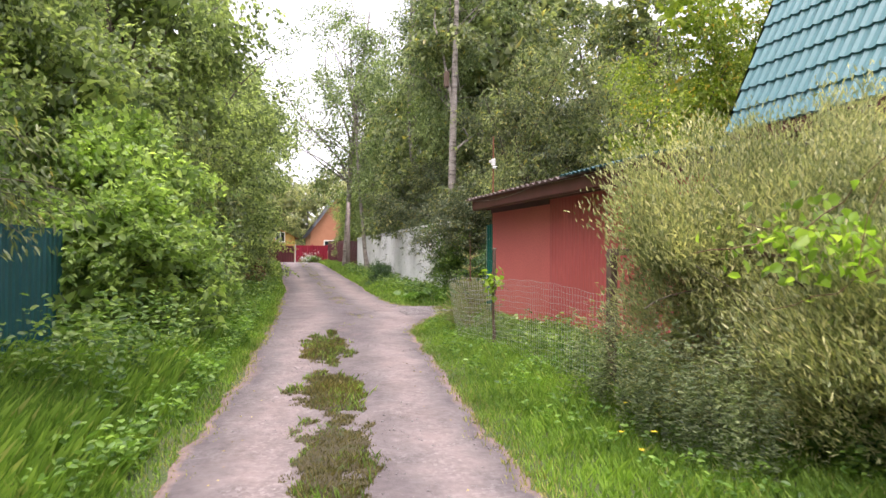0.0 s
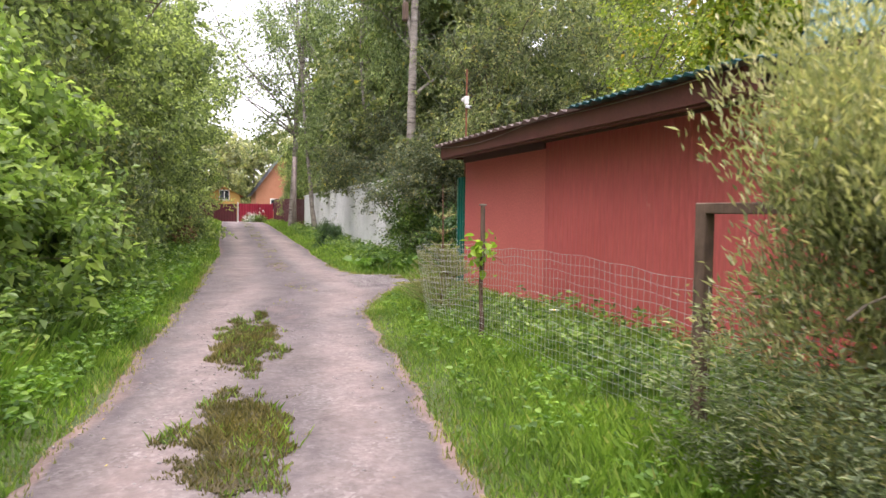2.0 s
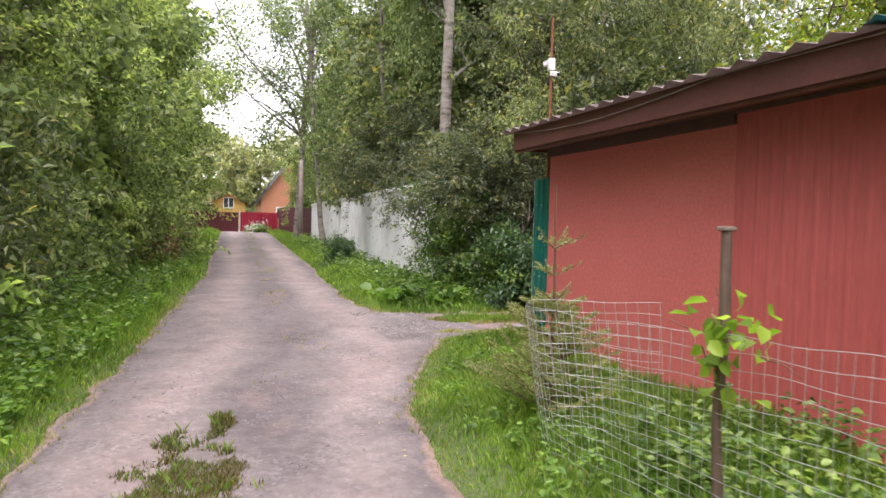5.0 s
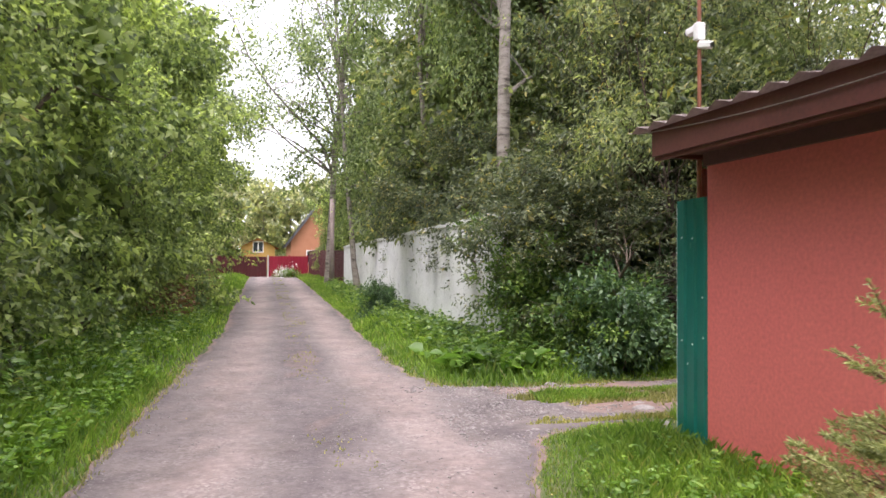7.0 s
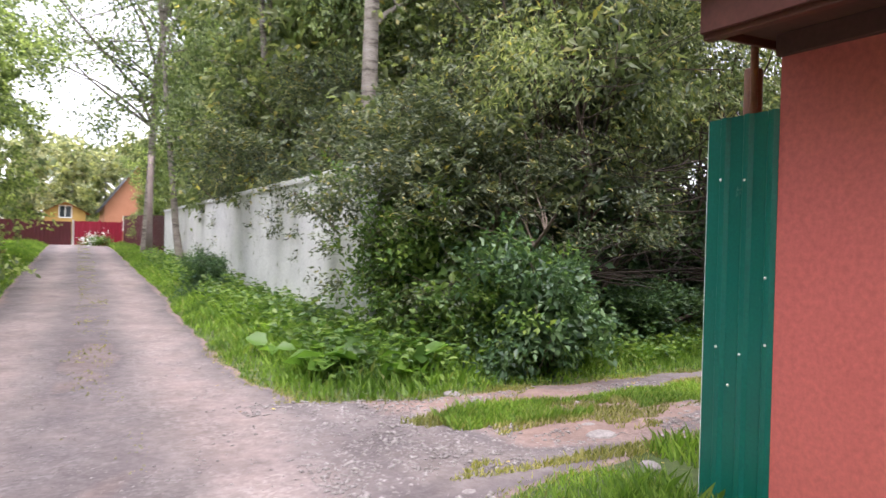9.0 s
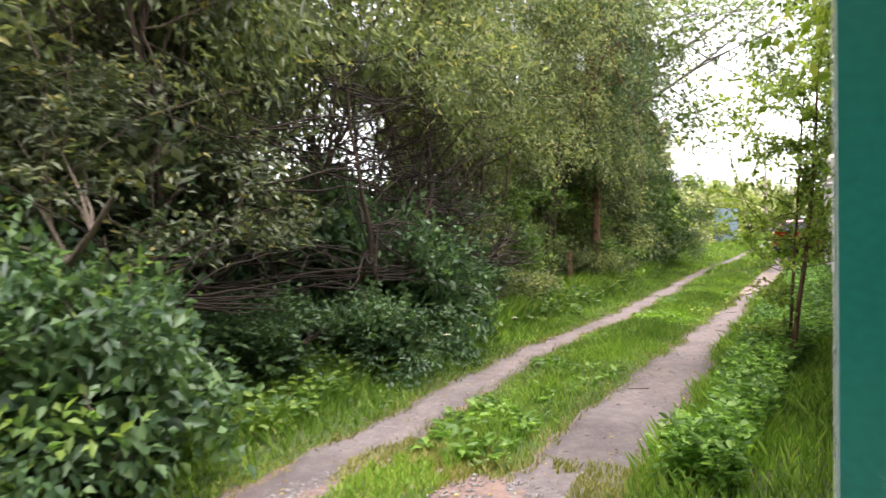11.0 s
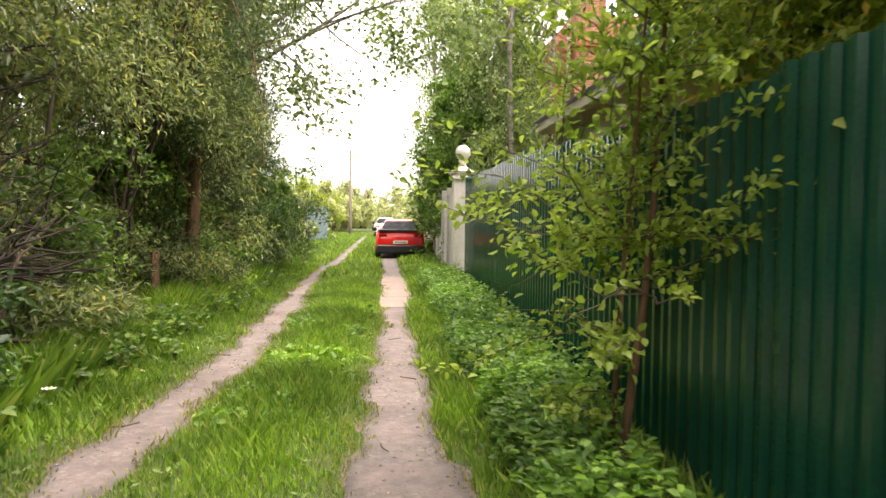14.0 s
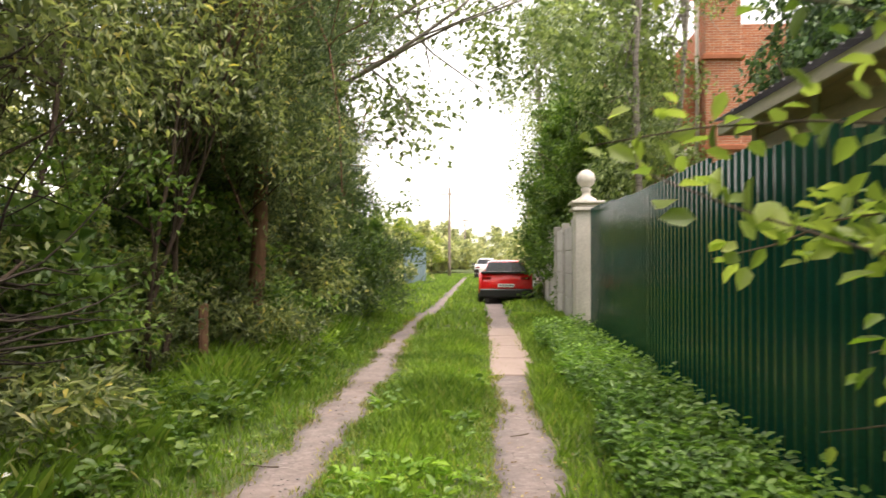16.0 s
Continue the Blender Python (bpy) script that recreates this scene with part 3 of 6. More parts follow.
# ---- fences and sheds ----
def sheet_bm(length, z0, z1, pitch=0.2, deep=0.022, flat=0.45, thick=0.003, wavy_top=0.0):
    """A profiled metal sheet along +x, its ribs upright, standing proud towards -y."""
    bm = bmesh.new()
    xs, ds = [], []
    n = max(1, round(length / pitch))
    p = length / n
    for k in range(n):
        for u, d in ((0, 0), (flat, 0), (flat + 0.12, 1), (0.88, 1)):
            xs.append((k + u) * p), ds.append(-deep * d)
    xs.append(length), ds.append(0)
    low, high = [bm.verts.new((x, d, z0)) for x, d in zip(xs, ds)], [bm.verts.new((x, d, z1 + wavy_top * math.sin(x * 2.1))) for x, d in zip(xs, ds)]
    low2, high2 = [bm.verts.new((x, d + thick, z0)) for x, d in zip(xs, ds)], [bm.verts.new((v.co.x, v.co.y + thick, v.co.z)) for v in high]
    for a in range(len(xs) - 1):
        bm.faces.new((low[a], low[a + 1], high[a + 1], high[a]))
        bm.faces.new((low2[a + 1], low2[a], high2[a], high2[a + 1]))
        bm.faces.new((high[a], high[a + 1], high2[a + 1], high2[a]))
    return bm


def metal_fence(name, label, p0, p1, z1, mat, panel=1.15, pitch=0.2, deep=0.022, post_mat=None, category="fence", tops=None, flip=False):
    """A fence of profiled sheets on posts, from p0 to p1, its ribs towards the right of the way."""
    a, b = np.array(p0, float), np.array(p1, float)
    L = np.linalg.norm(b - a)
    yaw = math.degrees(math.atan2(b[1] - a[1], b[0] - a[0]))
    n = max(1, round(L / panel))
    root = thing(name, label, category, (a[0], a[1], land(*a)), yaw)
    for k in range(n):
        w = L / n
        zt = (tops(k * w) if tops else z1)
        g = land(*(a + (b - a) * (k + 0.5) / n)) - land(*a)
        bm = sheet_bm(w + 0.02, 0.03, zt, pitch, deep)
        ob = part("panel", bm, mat, root)
        ob.location = (k * w, 0.004 * (k % 2), g)
    for k in range(0, n + 1, 2):
        bm = boxes(((-0.03, 0.01, -0.3), (0.03, 0.07, (tops(k * L / n) if tops else z1) - 0.04)), bevel=0.004)
        ob = part("post", bm, post_mat or mat, root)
        ob.location = (min(k * L / n, L - 0.04), 0.01, land(*(a + (b - a) * k / n)) - land(*a))
    rails = boxes(((0, 0.012, 0.42), (L, 0.05, 0.46)), ((0, 0.012, z1 - 0.42), (L, 0.05, z1 - 0.38)))
    part("rail", rails, post_mat or mat, root)
    return root


metal_fence("metal_fence", "tall dark green profiled metal fence along the grass track", (24.6, 17.06), (5.78, 17.12), 2.22, GREEN_FENCE, 1.15, 0.155, 0.034,
                          tops=lambda s: float(np.interp(18.8 - s, [0, 3.9, 4.8, 6.4, 9.0, 10.1, 12.2, 19], [2.14, 2.24, 2.17, 2.04, 2.08, 2.15, 2.25, 2.30])))
metal_fence("metal_fence", "dark blue-green metal fence behind the willows", (8.5, 23.3), (34, 23.3), 1.9, TEAL_FENCE, 2.0)
metal_fence("metal_fence", "blue-green metal fence behind the bushes", (-2.75, -4), (-2.35, 10.2), 1.75, TEAL_FENCE, 2.0)

# the bright green end panel at the corner of the shed
end_panel = thing("metal_fence", "bright green ribbed metal panel with chipped paint beside the red shed", "fence", (5.5, 17.16, 0), -90)
bm = sheet_bm(0.46, 0.02, 2.22, 0.155, 0.02, 0.55, 0.003, 0.01)
part("sheet", bm, GREEN_PANEL, end_panel)
part("edge_strip", boxes(((-0.0025, -0.003, 0.02), (0.0, 0.003, 2.2))), WHITE_PLASTIC, end_panel, "pale sheet edge")
for k, (u, z) in enumerate([(0.11, 1.88), (0.27, 1.87), (0.11, 0.95), (0.27, 0.93), (0.43, 1.0), (0.2, 0.75), (0.42, 1.35)]):
    ob = part("screw", lathe([(0.008, 0), (0.008, 0.004), (0.004, 0.007)], 8), WHITE_PLASTIC, end_panel)
    ob.matrix_basis = pose(u, -0.021, z, 90, 0, 0)
pipe_post = thing("pipe_post", "thick red-brown steel pipe standing behind the green panel", "post", (5.66, 17.0, 0))
part("pipe", lathe([(0.05, -0.2), (0.05, 2.5), (0.044, 2.51)], 14), PIPE, pipe_post, smooth=True)
mast = thing("camera_mast", "thin rusty red mast with white cameras at the shed corner", "mast", (5.58, 16.93, 0))
part("rod", lathe([(0.022, 0), (0.022, 3.0), (0.018, 3.05), (0.018, 4.35)], 10), PIPE, mast)
for k, (z, a) in enumerate(((3.62, 200), (3.78, 20))):
    cam_body = part("camera_housing", boxes(((-0.035, 0.0, -0.032), (0.035, 0.13, 0.032)), bevel=0.01), WHITE_PLASTIC, mast, "white camera housing")
    cam_body.matrix_basis = pose(0, 0, z, -12, 0, a)
    bm = lathe([(0.022, 0), (0.025, 0.012)], 12)
    lens = part("lens_glass", bm, BLACK, cam_body)
    lens.matrix_basis = pose(0, 0.13, 0, -90, 0, 0)
part("junction_box", boxes(((-0.045, -0.035, 3.66), (0.045, 0.035, 3.82)), bevel=0.01), WHITE_PLASTIC, mast)

# the red shed
shed = thing("shed", "long low red-painted shed with dark red eaves and a sheet roof", "shed", (0, 0, 0))
SY0, SY1 = 8.6, 16.697
part("wall", boxes(((5.5, 13.12, 0), (7.0, SY1, 2.62))), RED_SMOOTH, shed, "smooth red painted wall")
bm = sheet_bm(13.1 - SY0, 0.0, 2.66, 0.15, 0.005, 0.6)
back_sheet = part("ribbed_cladding", bm, RED_WALL, shed, "red ribbed cladding")
back_sheet.matrix_basis = pose(5.47, 13.1, 0, 0, 0, -90)
part("inner_wall", boxes(((5.49, SY0, 0), (7.0, 13.115, 2.62))), RED_WALL, shed)
part("fascia", boxes(((5.02, SY0 - 0.4, 2.56), (5.05, 16.80, 2.78)), ((5.02, SY0 - 0.4, 2.775), (5.055, 16.82, 2.80)), bevel=0.004), RED_DARK, shed, "dark red-brown fascia board")
# Dark strip added along the wall top in place of the eave's shadow.
part("frieze", boxes(((5.455, 13.12, 2.49), (5.497, 16.70, 2.60)), ((5.43, SY0, 2.57), (5.497, 13.1, 2.60)), bevel=0.003), EAVE_UNDER, shed)
part("fascia_lip", boxes(((5.045, SY0 - 0.4, 2.53), (5.10, 16.8, 2.565)), bevel=0.004), RED_DARK, shed)
part("soffit", boxes(((5.052, SY0 - 0.4, 2.60), (5.6, 16.78, 2.625))), EAVE_UNDER, shed)
bm = boxes(((5.05, 16.785, 2.56), (7.3, 16.81, 2.79)), bevel=0.004)
part("gable_fascia", bm, RED_DARK, shed)
bm = bmesh.new()
n, rows = 96, 8
grid = [[bm.verts.new((4.93 + (7.3 - 4.93) * j / rows, SY0 - 0.4 + (17.08 - SY0 + 0.4) * i / n, 2.812 + 0.10 * 2.37 * j / rows + 0.030 * math.sin(i * math.pi / 1.5))) for j in range(rows + 1)] for i in range(n + 1)]
for i in range(n):
    for j in range(rows):
        bm.faces.new((grid[i][j], grid[i + 1][j], grid[i + 1][j + 1], grid[i][j + 1]))
bmesh.ops.solidify(bm, geom=bm.faces[:], thickness=-0.012)
part("roof_sheet", bm, SLATE_GREY, shed, "wavy weathered roof sheets")
bm = bmesh.new()
n2 = 60
g2 = [[bm.verts.new((4.90 + 0.5 * j, SY0 - 0.42 + (3.2) * i / n2, 2.832 + 0.05 * j + 0.022 * math.sin(i * math.pi / 1.5))) for j in range(4)] for i in range(n2 + 1)]
for i in range(n2):
    for j in range(3):
        bm.faces.new((g2[i][j], g2[i + 1][j], g2[i + 1][j + 1], g2[i][j + 1]))
bmesh.ops.solidify(bm, geom=bm.faces[:], thickness=-0.01)
part("teal_roof_sheet", bm, TEAL_ROOF, shed, "teal metal roof sheets")
for k, (bx, bz, ba) in enumerate(((5.75, 2.93, 20), (5.98, 2.955, 70))):
    loose = thing("loose_brick", "loose pinkish brick weighing down the roof sheets", "brick", (bx, 16.62, bz - 0.02), ba)
    part("brick", boxes(((-0.12, -0.06, 0), (0.12, 0.06, 0.13)), bevel=0.012), BRICK, loose)
cable = thing("cable", "thin grey cable looping under the shed eave", "cable")
pts = [(5.0, y, 2.79 - 0.10 * math.sin(math.pi * ((y - 8.4) % 4.3) / 4.3) * (1 if y > 12.7 else 0.3)) for y in np.linspace(8.4, 17.0, 40)]
put("cable_run", tubes_mesh("cable_run", [(pts, [0.005] * 40)], SLATE_GREY, 5), cable)

# the house with the teal metal-tile roof; its near eave corner stands at HX, HY, HZ
HX, HY, HZ = 7.15, 10.0, 3.42
house = thing("house", "wooden house with a steep teal metal-tile roof and dark red eaves", "house", (0, 0, 0))
part("wall", boxes(((HX + 0.8, -3.0, 0), (HX + 6.7, HY - 0.4, HZ - 0.05))), RED_DARK, house, "dark red boarded wall")
bm = bmesh.new()
slope_h, run, tile_rows, cols = 4.8, 1.95, 14, 272
for j in range(tile_rows):
    bm = bmesh.new()
    t0, t1 = j / tile_rows, (j + 1) / tile_rows
    lines = []
    for i in range(cols + 1):
        y = HY - 13.6 * i / cols
        w = 0.020 * max(-0.35, math.cos(i * math.pi / 2.0)) + (0.010 if i % 4 == 0 else 0)
        line = []
        for t, lift in ((t0, 0.0), (t0, 0.040 + w), (t1, 0.004 + w)):
            line.append(bm.verts.new((HX + run * t - lift * 0.92, y, HZ + slope_h * t + lift * 0.38)))
        lines.append(line)
    for a, b in zip(lines, lines[1:]):
        for k in range(2):
            bm.faces.new((a[k], a[k + 1], b[k + 1], b[k]))
    part("tile_course", bm, TEAL_ROOF, house, "teal metal-tile roof course")
part("ridge_roof", boxes(((HX + run - 0.02, -3.6, HZ + slope_h - 0.05), (HX + 6.7, HY, HZ + slope_h + 0.05))), TEAL_ROOF, house)
for name, off, wide, mat in (("verge_trim", 0.0, 0.16, TEAL_ROOF), ("verge_board", -0.09, 0.22, RED_DARK)):
    bm = bmesh.new()
    bm.faces.new([bm.verts.new(c) for c in ((HX - 0.08 - off, HY + 0.005, HZ), (HX - 0.08 - off + wide, HY + 0.005, HZ - 0.03), (HX + run - off + wide, HY + 0.005, HZ + slope_h), (HX + run - 0.06 - off, HY + 0.005, HZ + slope_h + 0.06))])
    bmesh.ops.solidify(bm, geom=bm.faces[:], thickness=0.04 if off == 0 else 0.03)
    part(name, bm, mat, house)
bm = bmesh.new()
bm.faces.new([bm.verts.new(c) for c in ((HX + 0.3, HY - 0.1, HZ - 0.05), (HX + 6.7, HY - 0.1, HZ - 0.05), (HX + 6.7, HY - 0.1, HZ + slope_h), (HX + run + 0.15, HY - 0.1, HZ + slope_h))])
bmesh.ops.solidify(bm, geom=bm.faces[:], thickness=0.05)
part("gable", bm, RED_DARK, house)
part("soffit", boxes(((HX + 0.03, -3.6, HZ - 0.07), (HX + 0.82, HY - 0.06, HZ - 0.03))), EAVE_UNDER, house)
part("fascia", boxes(((HX, -3.6, HZ - 0.19), (HX + 0.028, HY - 0.06, HZ - 0.01))), RED_DARK, house)
part("eave_beam", boxes(((HX + 0.2, -3.0, HZ - 0.50), (HX + 0.3, HY - 0.5, HZ - 0.38))), WOOD_PALE, house, "pale eave beam")
for y in np.arange(-2.4, HY - 0.5, 1.2):
    ob = part("rafter_end", boxes(((HX + 0.05, -0.04, HZ - 0.30), (HX + 0.80, 0.04, HZ - 0.072))), RED_DARK, house)
    ob.location = (0, y, 0)

# wire mesh round the young spruce
posts = [(3.62, 10.85, 1.62, 0.045), (3.71, 7.13, 1.60, 0.045)]
for k, (x, y, z, r0) in enumerate(posts):
    p = thing("fence_post", "grey weathered wooden post holding wire mesh" if k == 0 else "dark old wooden post with a bar on top", "post", (x, y, 0), 7 * k)
    if k == 0:
        pts = [(0, 0, -0.3), (0.01, 0, 0.3), (-0.01, 0.01, 0.7), (0.008, 0, 1.1), (0, 0, z - 0.02)]
        put("pole", tubes_mesh("pole", [(pts, [0.024, 0.028, 0.023, 0.029, 0.025])], WOOD_DARK, 9), p)
        part("cap", boxes(((-0.034, -0.030, z - 0.02), (0.034, 0.030, z)), bevel=0.004), WOOD_GREY, p)
    else:
        part("pole", boxes(((-0.045, -0.045, -0.3), (0.045, 0.045, z)), bevel=0.008), WOOD_DARK, p)
        part("bar", boxes(((-0.04, -2.3, z - 0.07), (0.04, 0.05, z)), bevel=0.006), WOOD_DARK, p)


def mesh_line():
    path = [(4.15, 12.0), (3.95, 12.45), (3.66, 12.62), (3.47, 12.38), (3.50, 12.0), (3.56, 11.4), (3.60, 10.85), (3.63, 9.6), (3.66, 8.4), (3.70, 7.2), (3.74, 5.9), (3.8, 4.8)]
    p = np.array(path)
    s = np.r_[0, np.cumsum(np.linalg.norm(np.diff(p, axis=0), axis=1))]
    return lambda u: (float(np.interp(u, s, p[:, 0])), float(np.interp(u, s, p[:, 1]))), s[-1]


at_s, total = mesh_line()
wire_fence = thing("wire_fence", "sagging galvanised wire mesh round the young spruce", "fence")
tubes = []
for k in range(15):
    z = 0.06 + k * 0.076
    pts = []
    for u in np.arange(0, total, 0.12):
        x, y = at_s(u)
        pts.append((x + 0.012 * math.sin(u * 5 + k) - 0.20 * z * max(0.0, 1 - abs(u - 0.9) / 1.6), y, z - 0.05 * math.sin(u * 1.1) * (z / 1.1) + 0.008 * math.sin(u * 9 + k)))
    tubes.append((pts, [0.0017] * len(pts)))
for n_w, line in enumerate(tubes):
    put("strand", tubes_mesh("strand", [line], WIRE, 4), wire_fence)
tubes = []
for u in np.arange(0, total, 0.076):
    x, y = at_s(u)
    zt = 0.06 + 14 * 0.076 - 0.05 * math.sin(u * 1.1)
    lean = 0.20 * max(0.0, 1 - abs(u - 0.9) / 1.6)
    tubes.append(([(x, y, 0.03), (x + 0.012 * math.sin(u * 5) - 0.55 * lean, y, 0.55), (x - zt * lean, y, zt)], [0.0017] * 3))
for line in tubes:
    put("upright_wire", tubes_mesh("upright_wire", [line], WIRE, 4), wire_fence)

# the whitewashed wall along the lane
white_wall = thing("wall", "tall whitewashed block wall with peeling patches", "wall")
wa, wb = np.array([6.05, 23.6]), np.array([6.1, 45.5])
bm = bmesh.new()
n = 24
V = []
for k in range(n + 1):
    p = wa + (wb - wa) * k / n
    zt = np.interp(k / n, [0, 0.12, 1], [2.55, 2.48, 2.32 + 0.0])
    V.append([bm.verts.new((p[0] + dx, p[1], z)) for dx, z in ((0, -0.1), (0, zt), (0.22, zt), (0.22, -0.1))])
for a, b in zip(V, V[1:]):
    for j in range(4):
        bm.faces.new((a[j], a[(j + 1) % 4], b[(j + 1) % 4], b[j]))
bm.faces.new(V[0][::-1])
bm.faces.new(V[-1])
bmesh.ops.recalc_face_normals(bm, faces=bm.faces[:])
part("wall_face", bm, WHITE_WALL, white_wall)
bm = bmesh.new()
for k in range(n):
    p = wa + (wb - wa) * (k + 0.5) / n
    box(bm, (p[0] - 0.04, p[1] - 0.47, 2.46 - 0.15 * k / n), (p[0] + 0.28, p[1] + 0.45, 2.52 - 0.17 * k / n + 0.04), 0.006)
part("coping", bm, WHITE_WALL, white_wall, "worn whitewashed capping")

# maroon fence and gate at the end of the lane
G = 0.62
gate = thing("gate", "maroon metal double gate across the end of the lane", "gate", (0, 0, 0))
for x0, x1, m in ((3.15, 4.55, MAROON), (4.55, 5.75, MAROON)):
    ob = part("leaf", sheet_bm(x1 - x0 - 0.06, 0.05, 1.42, 0.2, 0.03), m, gate)
    ob.location = (x0 + 0.03, 62.0, G)
for x in (3.15, 4.55, 5.75):
    part("post", boxes(((x - 0.05, 61.93, G - 0.3), (x + 0.05, 62.03, G + 1.5)), bevel=0.01), PALE_CONCRETE if x == 3.15 else MAROON, gate)
metal_fence("metal_fence", "dark maroon metal fence beside the gate", (-2.5, 62.05), (3.05, 62.05), 1.38, MAROON_DARK, 1.3)
metal_fence("metal_fence", "dark brown metal fence running up to the white wall", (5.85, 62.0), (6.6, 46.0), 1.75, MAROON_DARK, 1.3)
utility = thing("utility_pole", "short grey concrete pole beside the brown fence", "pole", (5.55, 45.6, land(5.55, 45.6)))
part("pole", lathe([(0.14, -0.3), (0.12, 2.0), (0.10, 4.2)], 12), SLATE_GREY, utility, smooth=True)


def cottage(label, x, y, w, d, wall_h, roof_h, wall_mat, roof_mat, z=0.5, rz=0.0, window_at=((0, 1.6),), overhang=0.5):
    """A gabled house whose gable faces -y."""
    h = thing("house", label, "house", (x, y, z), rz)
    bm = bmesh.new()
    pts = [(-w / 2, 0), (w / 2, 0), (w / 2, wall_h), (0, wall_h + roof_h), (-w / 2, wall_h)]
    f, b = [bm.verts.new((px, 0, pz)) for px, pz in pts], [bm.verts.new((px, d, pz)) for px, pz in pts]
    bm.faces.new(f), bm.faces.new(b[::-1])
    for k in range(5):
        bm.faces.new((f[k], b[k], b[(k + 1) % 5], f[(k + 1) % 5]))
    bmesh.ops.recalc_face_normals(bm, faces=bm.faces[:])
    part("wall", bm, wall_mat, h)
    for s in (-1, 1):
        bm = bmesh.new()
        k = roof_h / (w / 2)
        q = [(s * 0.0, wall_h + roof_h + 0.05), (s * (w / 2 + overhang), wall_h - k * overhang + 0.05)]
        a = [bm.verts.new((q[0][0], -overhang, q[0][1])), bm.verts.new((q[1][0], -overhang, q[1][1])), bm.verts.new((q[1][0], d + overhang, q[1][1])), bm.verts.new((q[0][0], d + overhang, q[0][1]))]
        bm.faces.new(a)
        bmesh.ops.solidify(bm, geom=bm.faces[:], thickness=0.12)
        part("roof", bm, roof_mat, h)
    for wx, wz in window_at:
        win = part("window", boxes(((wx - 0.65, -0.05, wz - 0.7), (wx + 0.65, 0.0, wz + 0.7))), WHITE_PLASTIC, h)
        for sx in (-1, 1):
            part("pane", boxes(((wx + sx * 0.3 - 0.25, -0.06, wz - 0.58), (wx + sx * 0.3 + 0.25, -0.052, wz + 0.58))), GLASS, win)
    return h


cottage("orange rendered house with a steep grey roof", 9.4, 88, 6.4, 9, 3.2, 4.3, ORANGE_WALL, ROOF_GREY, 0.6, 0, ((1.6, 4.6), (-1, 1.6)))
cottage("yellow boarded cottage with a white window", 3.2, 104, 4.0, 7, 2.9, 1.0, YELLOW_WALL, BRICK, 0.6, 0, ((0, 2.9),))

# gate pillar with the ball, concrete fence beyond
pillar = thing("gate_pillar", "cream plastered gate pillar topped with a white stone ball", "pillar", (25.05, 17.1, 0))
part("shaft", boxes(((-0.22, -0.22, -0.2), (0.22, 0.22, 2.36)), bevel=0.012), CREAM, pillar)
part("capital", boxes(((-0.28, -0.28, 2.36), (0.28, 0.28, 2.42)), ((-0.24, -0.24, 2.42), (0.24, 0.24, 2.49)), ((-0.30, -0.30, 2.49), (0.30, 0.30, 2.54)), bevel=0.01), CREAM, pillar)
prof = [(0.2, 2.54), (0.19, 2.58), (0.09, 2.64), (0.07, 2.72), (0.11, 2.76), (0.07, 2.80)] + [(0.17 * math.sin(t), 2.96 - 0.17 * math.cos(t)) for t in np.linspace(0.4, 3.0, 10)] + [(0.01, 3.13)]
part("ball_finial", lathe(prof, 20), CREAM, pillar, "pale stone ball finial", smooth=True)
conc = thing("concrete_fence", "pale concrete panel fence with upright posts", "fence", (25.4, 17.0, 0))
for k in range(8):
    ob = part("post", boxes(((0, -0.09, -0.2), (0.16, 0.09, 2.35)), bevel=0.015), PALE_CONCRETE, conc)
    ob.location = (k * 2.0, 0, 0)
    for j in range(4):
        bm = bmesh.new()
        box(bm, (0.16, -0.03, 0.03 + j * 0.55), (2.0, 0.03, 0.57 + j * 0.55), 0.015)
        for i in range(4):
            box(bm, (0.24 + i * 0.44, -0.055, 0.10 + j * 0.55), (0.60 + i * 0.44, -0.031, 0.50 + j * 0.55), 0.012)
        ob = part("panel", bm, PALE_CONCRETE, conc)
        ob.location = (k * 2.0, 0, 0)

# wooden outbuilding close behind the green fence
hut = thing("outbuilding", "pine-clad outbuilding with a low tin roof behind the green fence", "shed", (0, 0, 0.065))
for j in range(-1, 17):
    z = 0.08 + j * 0.148
    part("board", boxes(((14.3, 16.62, z), (17.75, 16.65, z + 0.142)), bevel=0.006), WOOD_PINE, hut)
    part("board", boxes(((17.72, 11.5, z), (17.75, 16.618, z + 0.142)), bevel=0.006), WOOD_PINE, hut)
part("core", boxes(((14.3, 11.5, -0.25), (17.715, 16.61, 2.58))), WOOD_PINE, hut)
for x in (14.3, 15.4, 16.5, 17.66):
    part("corner_board", boxes(((x, 16.652, 0.1), (x + 0.10, 16.675, 2.56)), bevel=0.004), WOOD_PALE, hut)
part("fascia", boxes(((14.1, 16.86, 2.52), (18.0, 16.885, 2.62)), bevel=0.004), WOOD_PALE, hut, "pale fascia board")
part("soffit", boxes(((14.1, 16.655, 2.585), (18.0, 16.858, 2.61))), WOOD_PINE, hut)
part("gable_fascia", boxes(((17.98, 11.4, 2.52), (18.0, 16.86, 2.62))), WOOD_PALE, hut)
bm = bmesh.new()
n = 96
rowa, rowb = [], []
for i in range(n + 1):
    x = 14.05 + 4.0 * i / n
    w = 0.014 * math.sin(i * math.pi / 1.25)
    rowa.append(bm.verts.new((x, 16.93, 2.645 + w))), rowb.append(bm.verts.new((x, 11.3, 3.15 + w)))
for i in range(n):
    bm.faces.new((rowa[i], rowa[i + 1], rowb[i + 1], rowb[i]))
bmesh.ops.solidify(bm, geom=bm.faces[:], thickness=0.01)
part("roof_sheet", bm, ROOF_GREY, hut, "dark corrugated roof sheets")

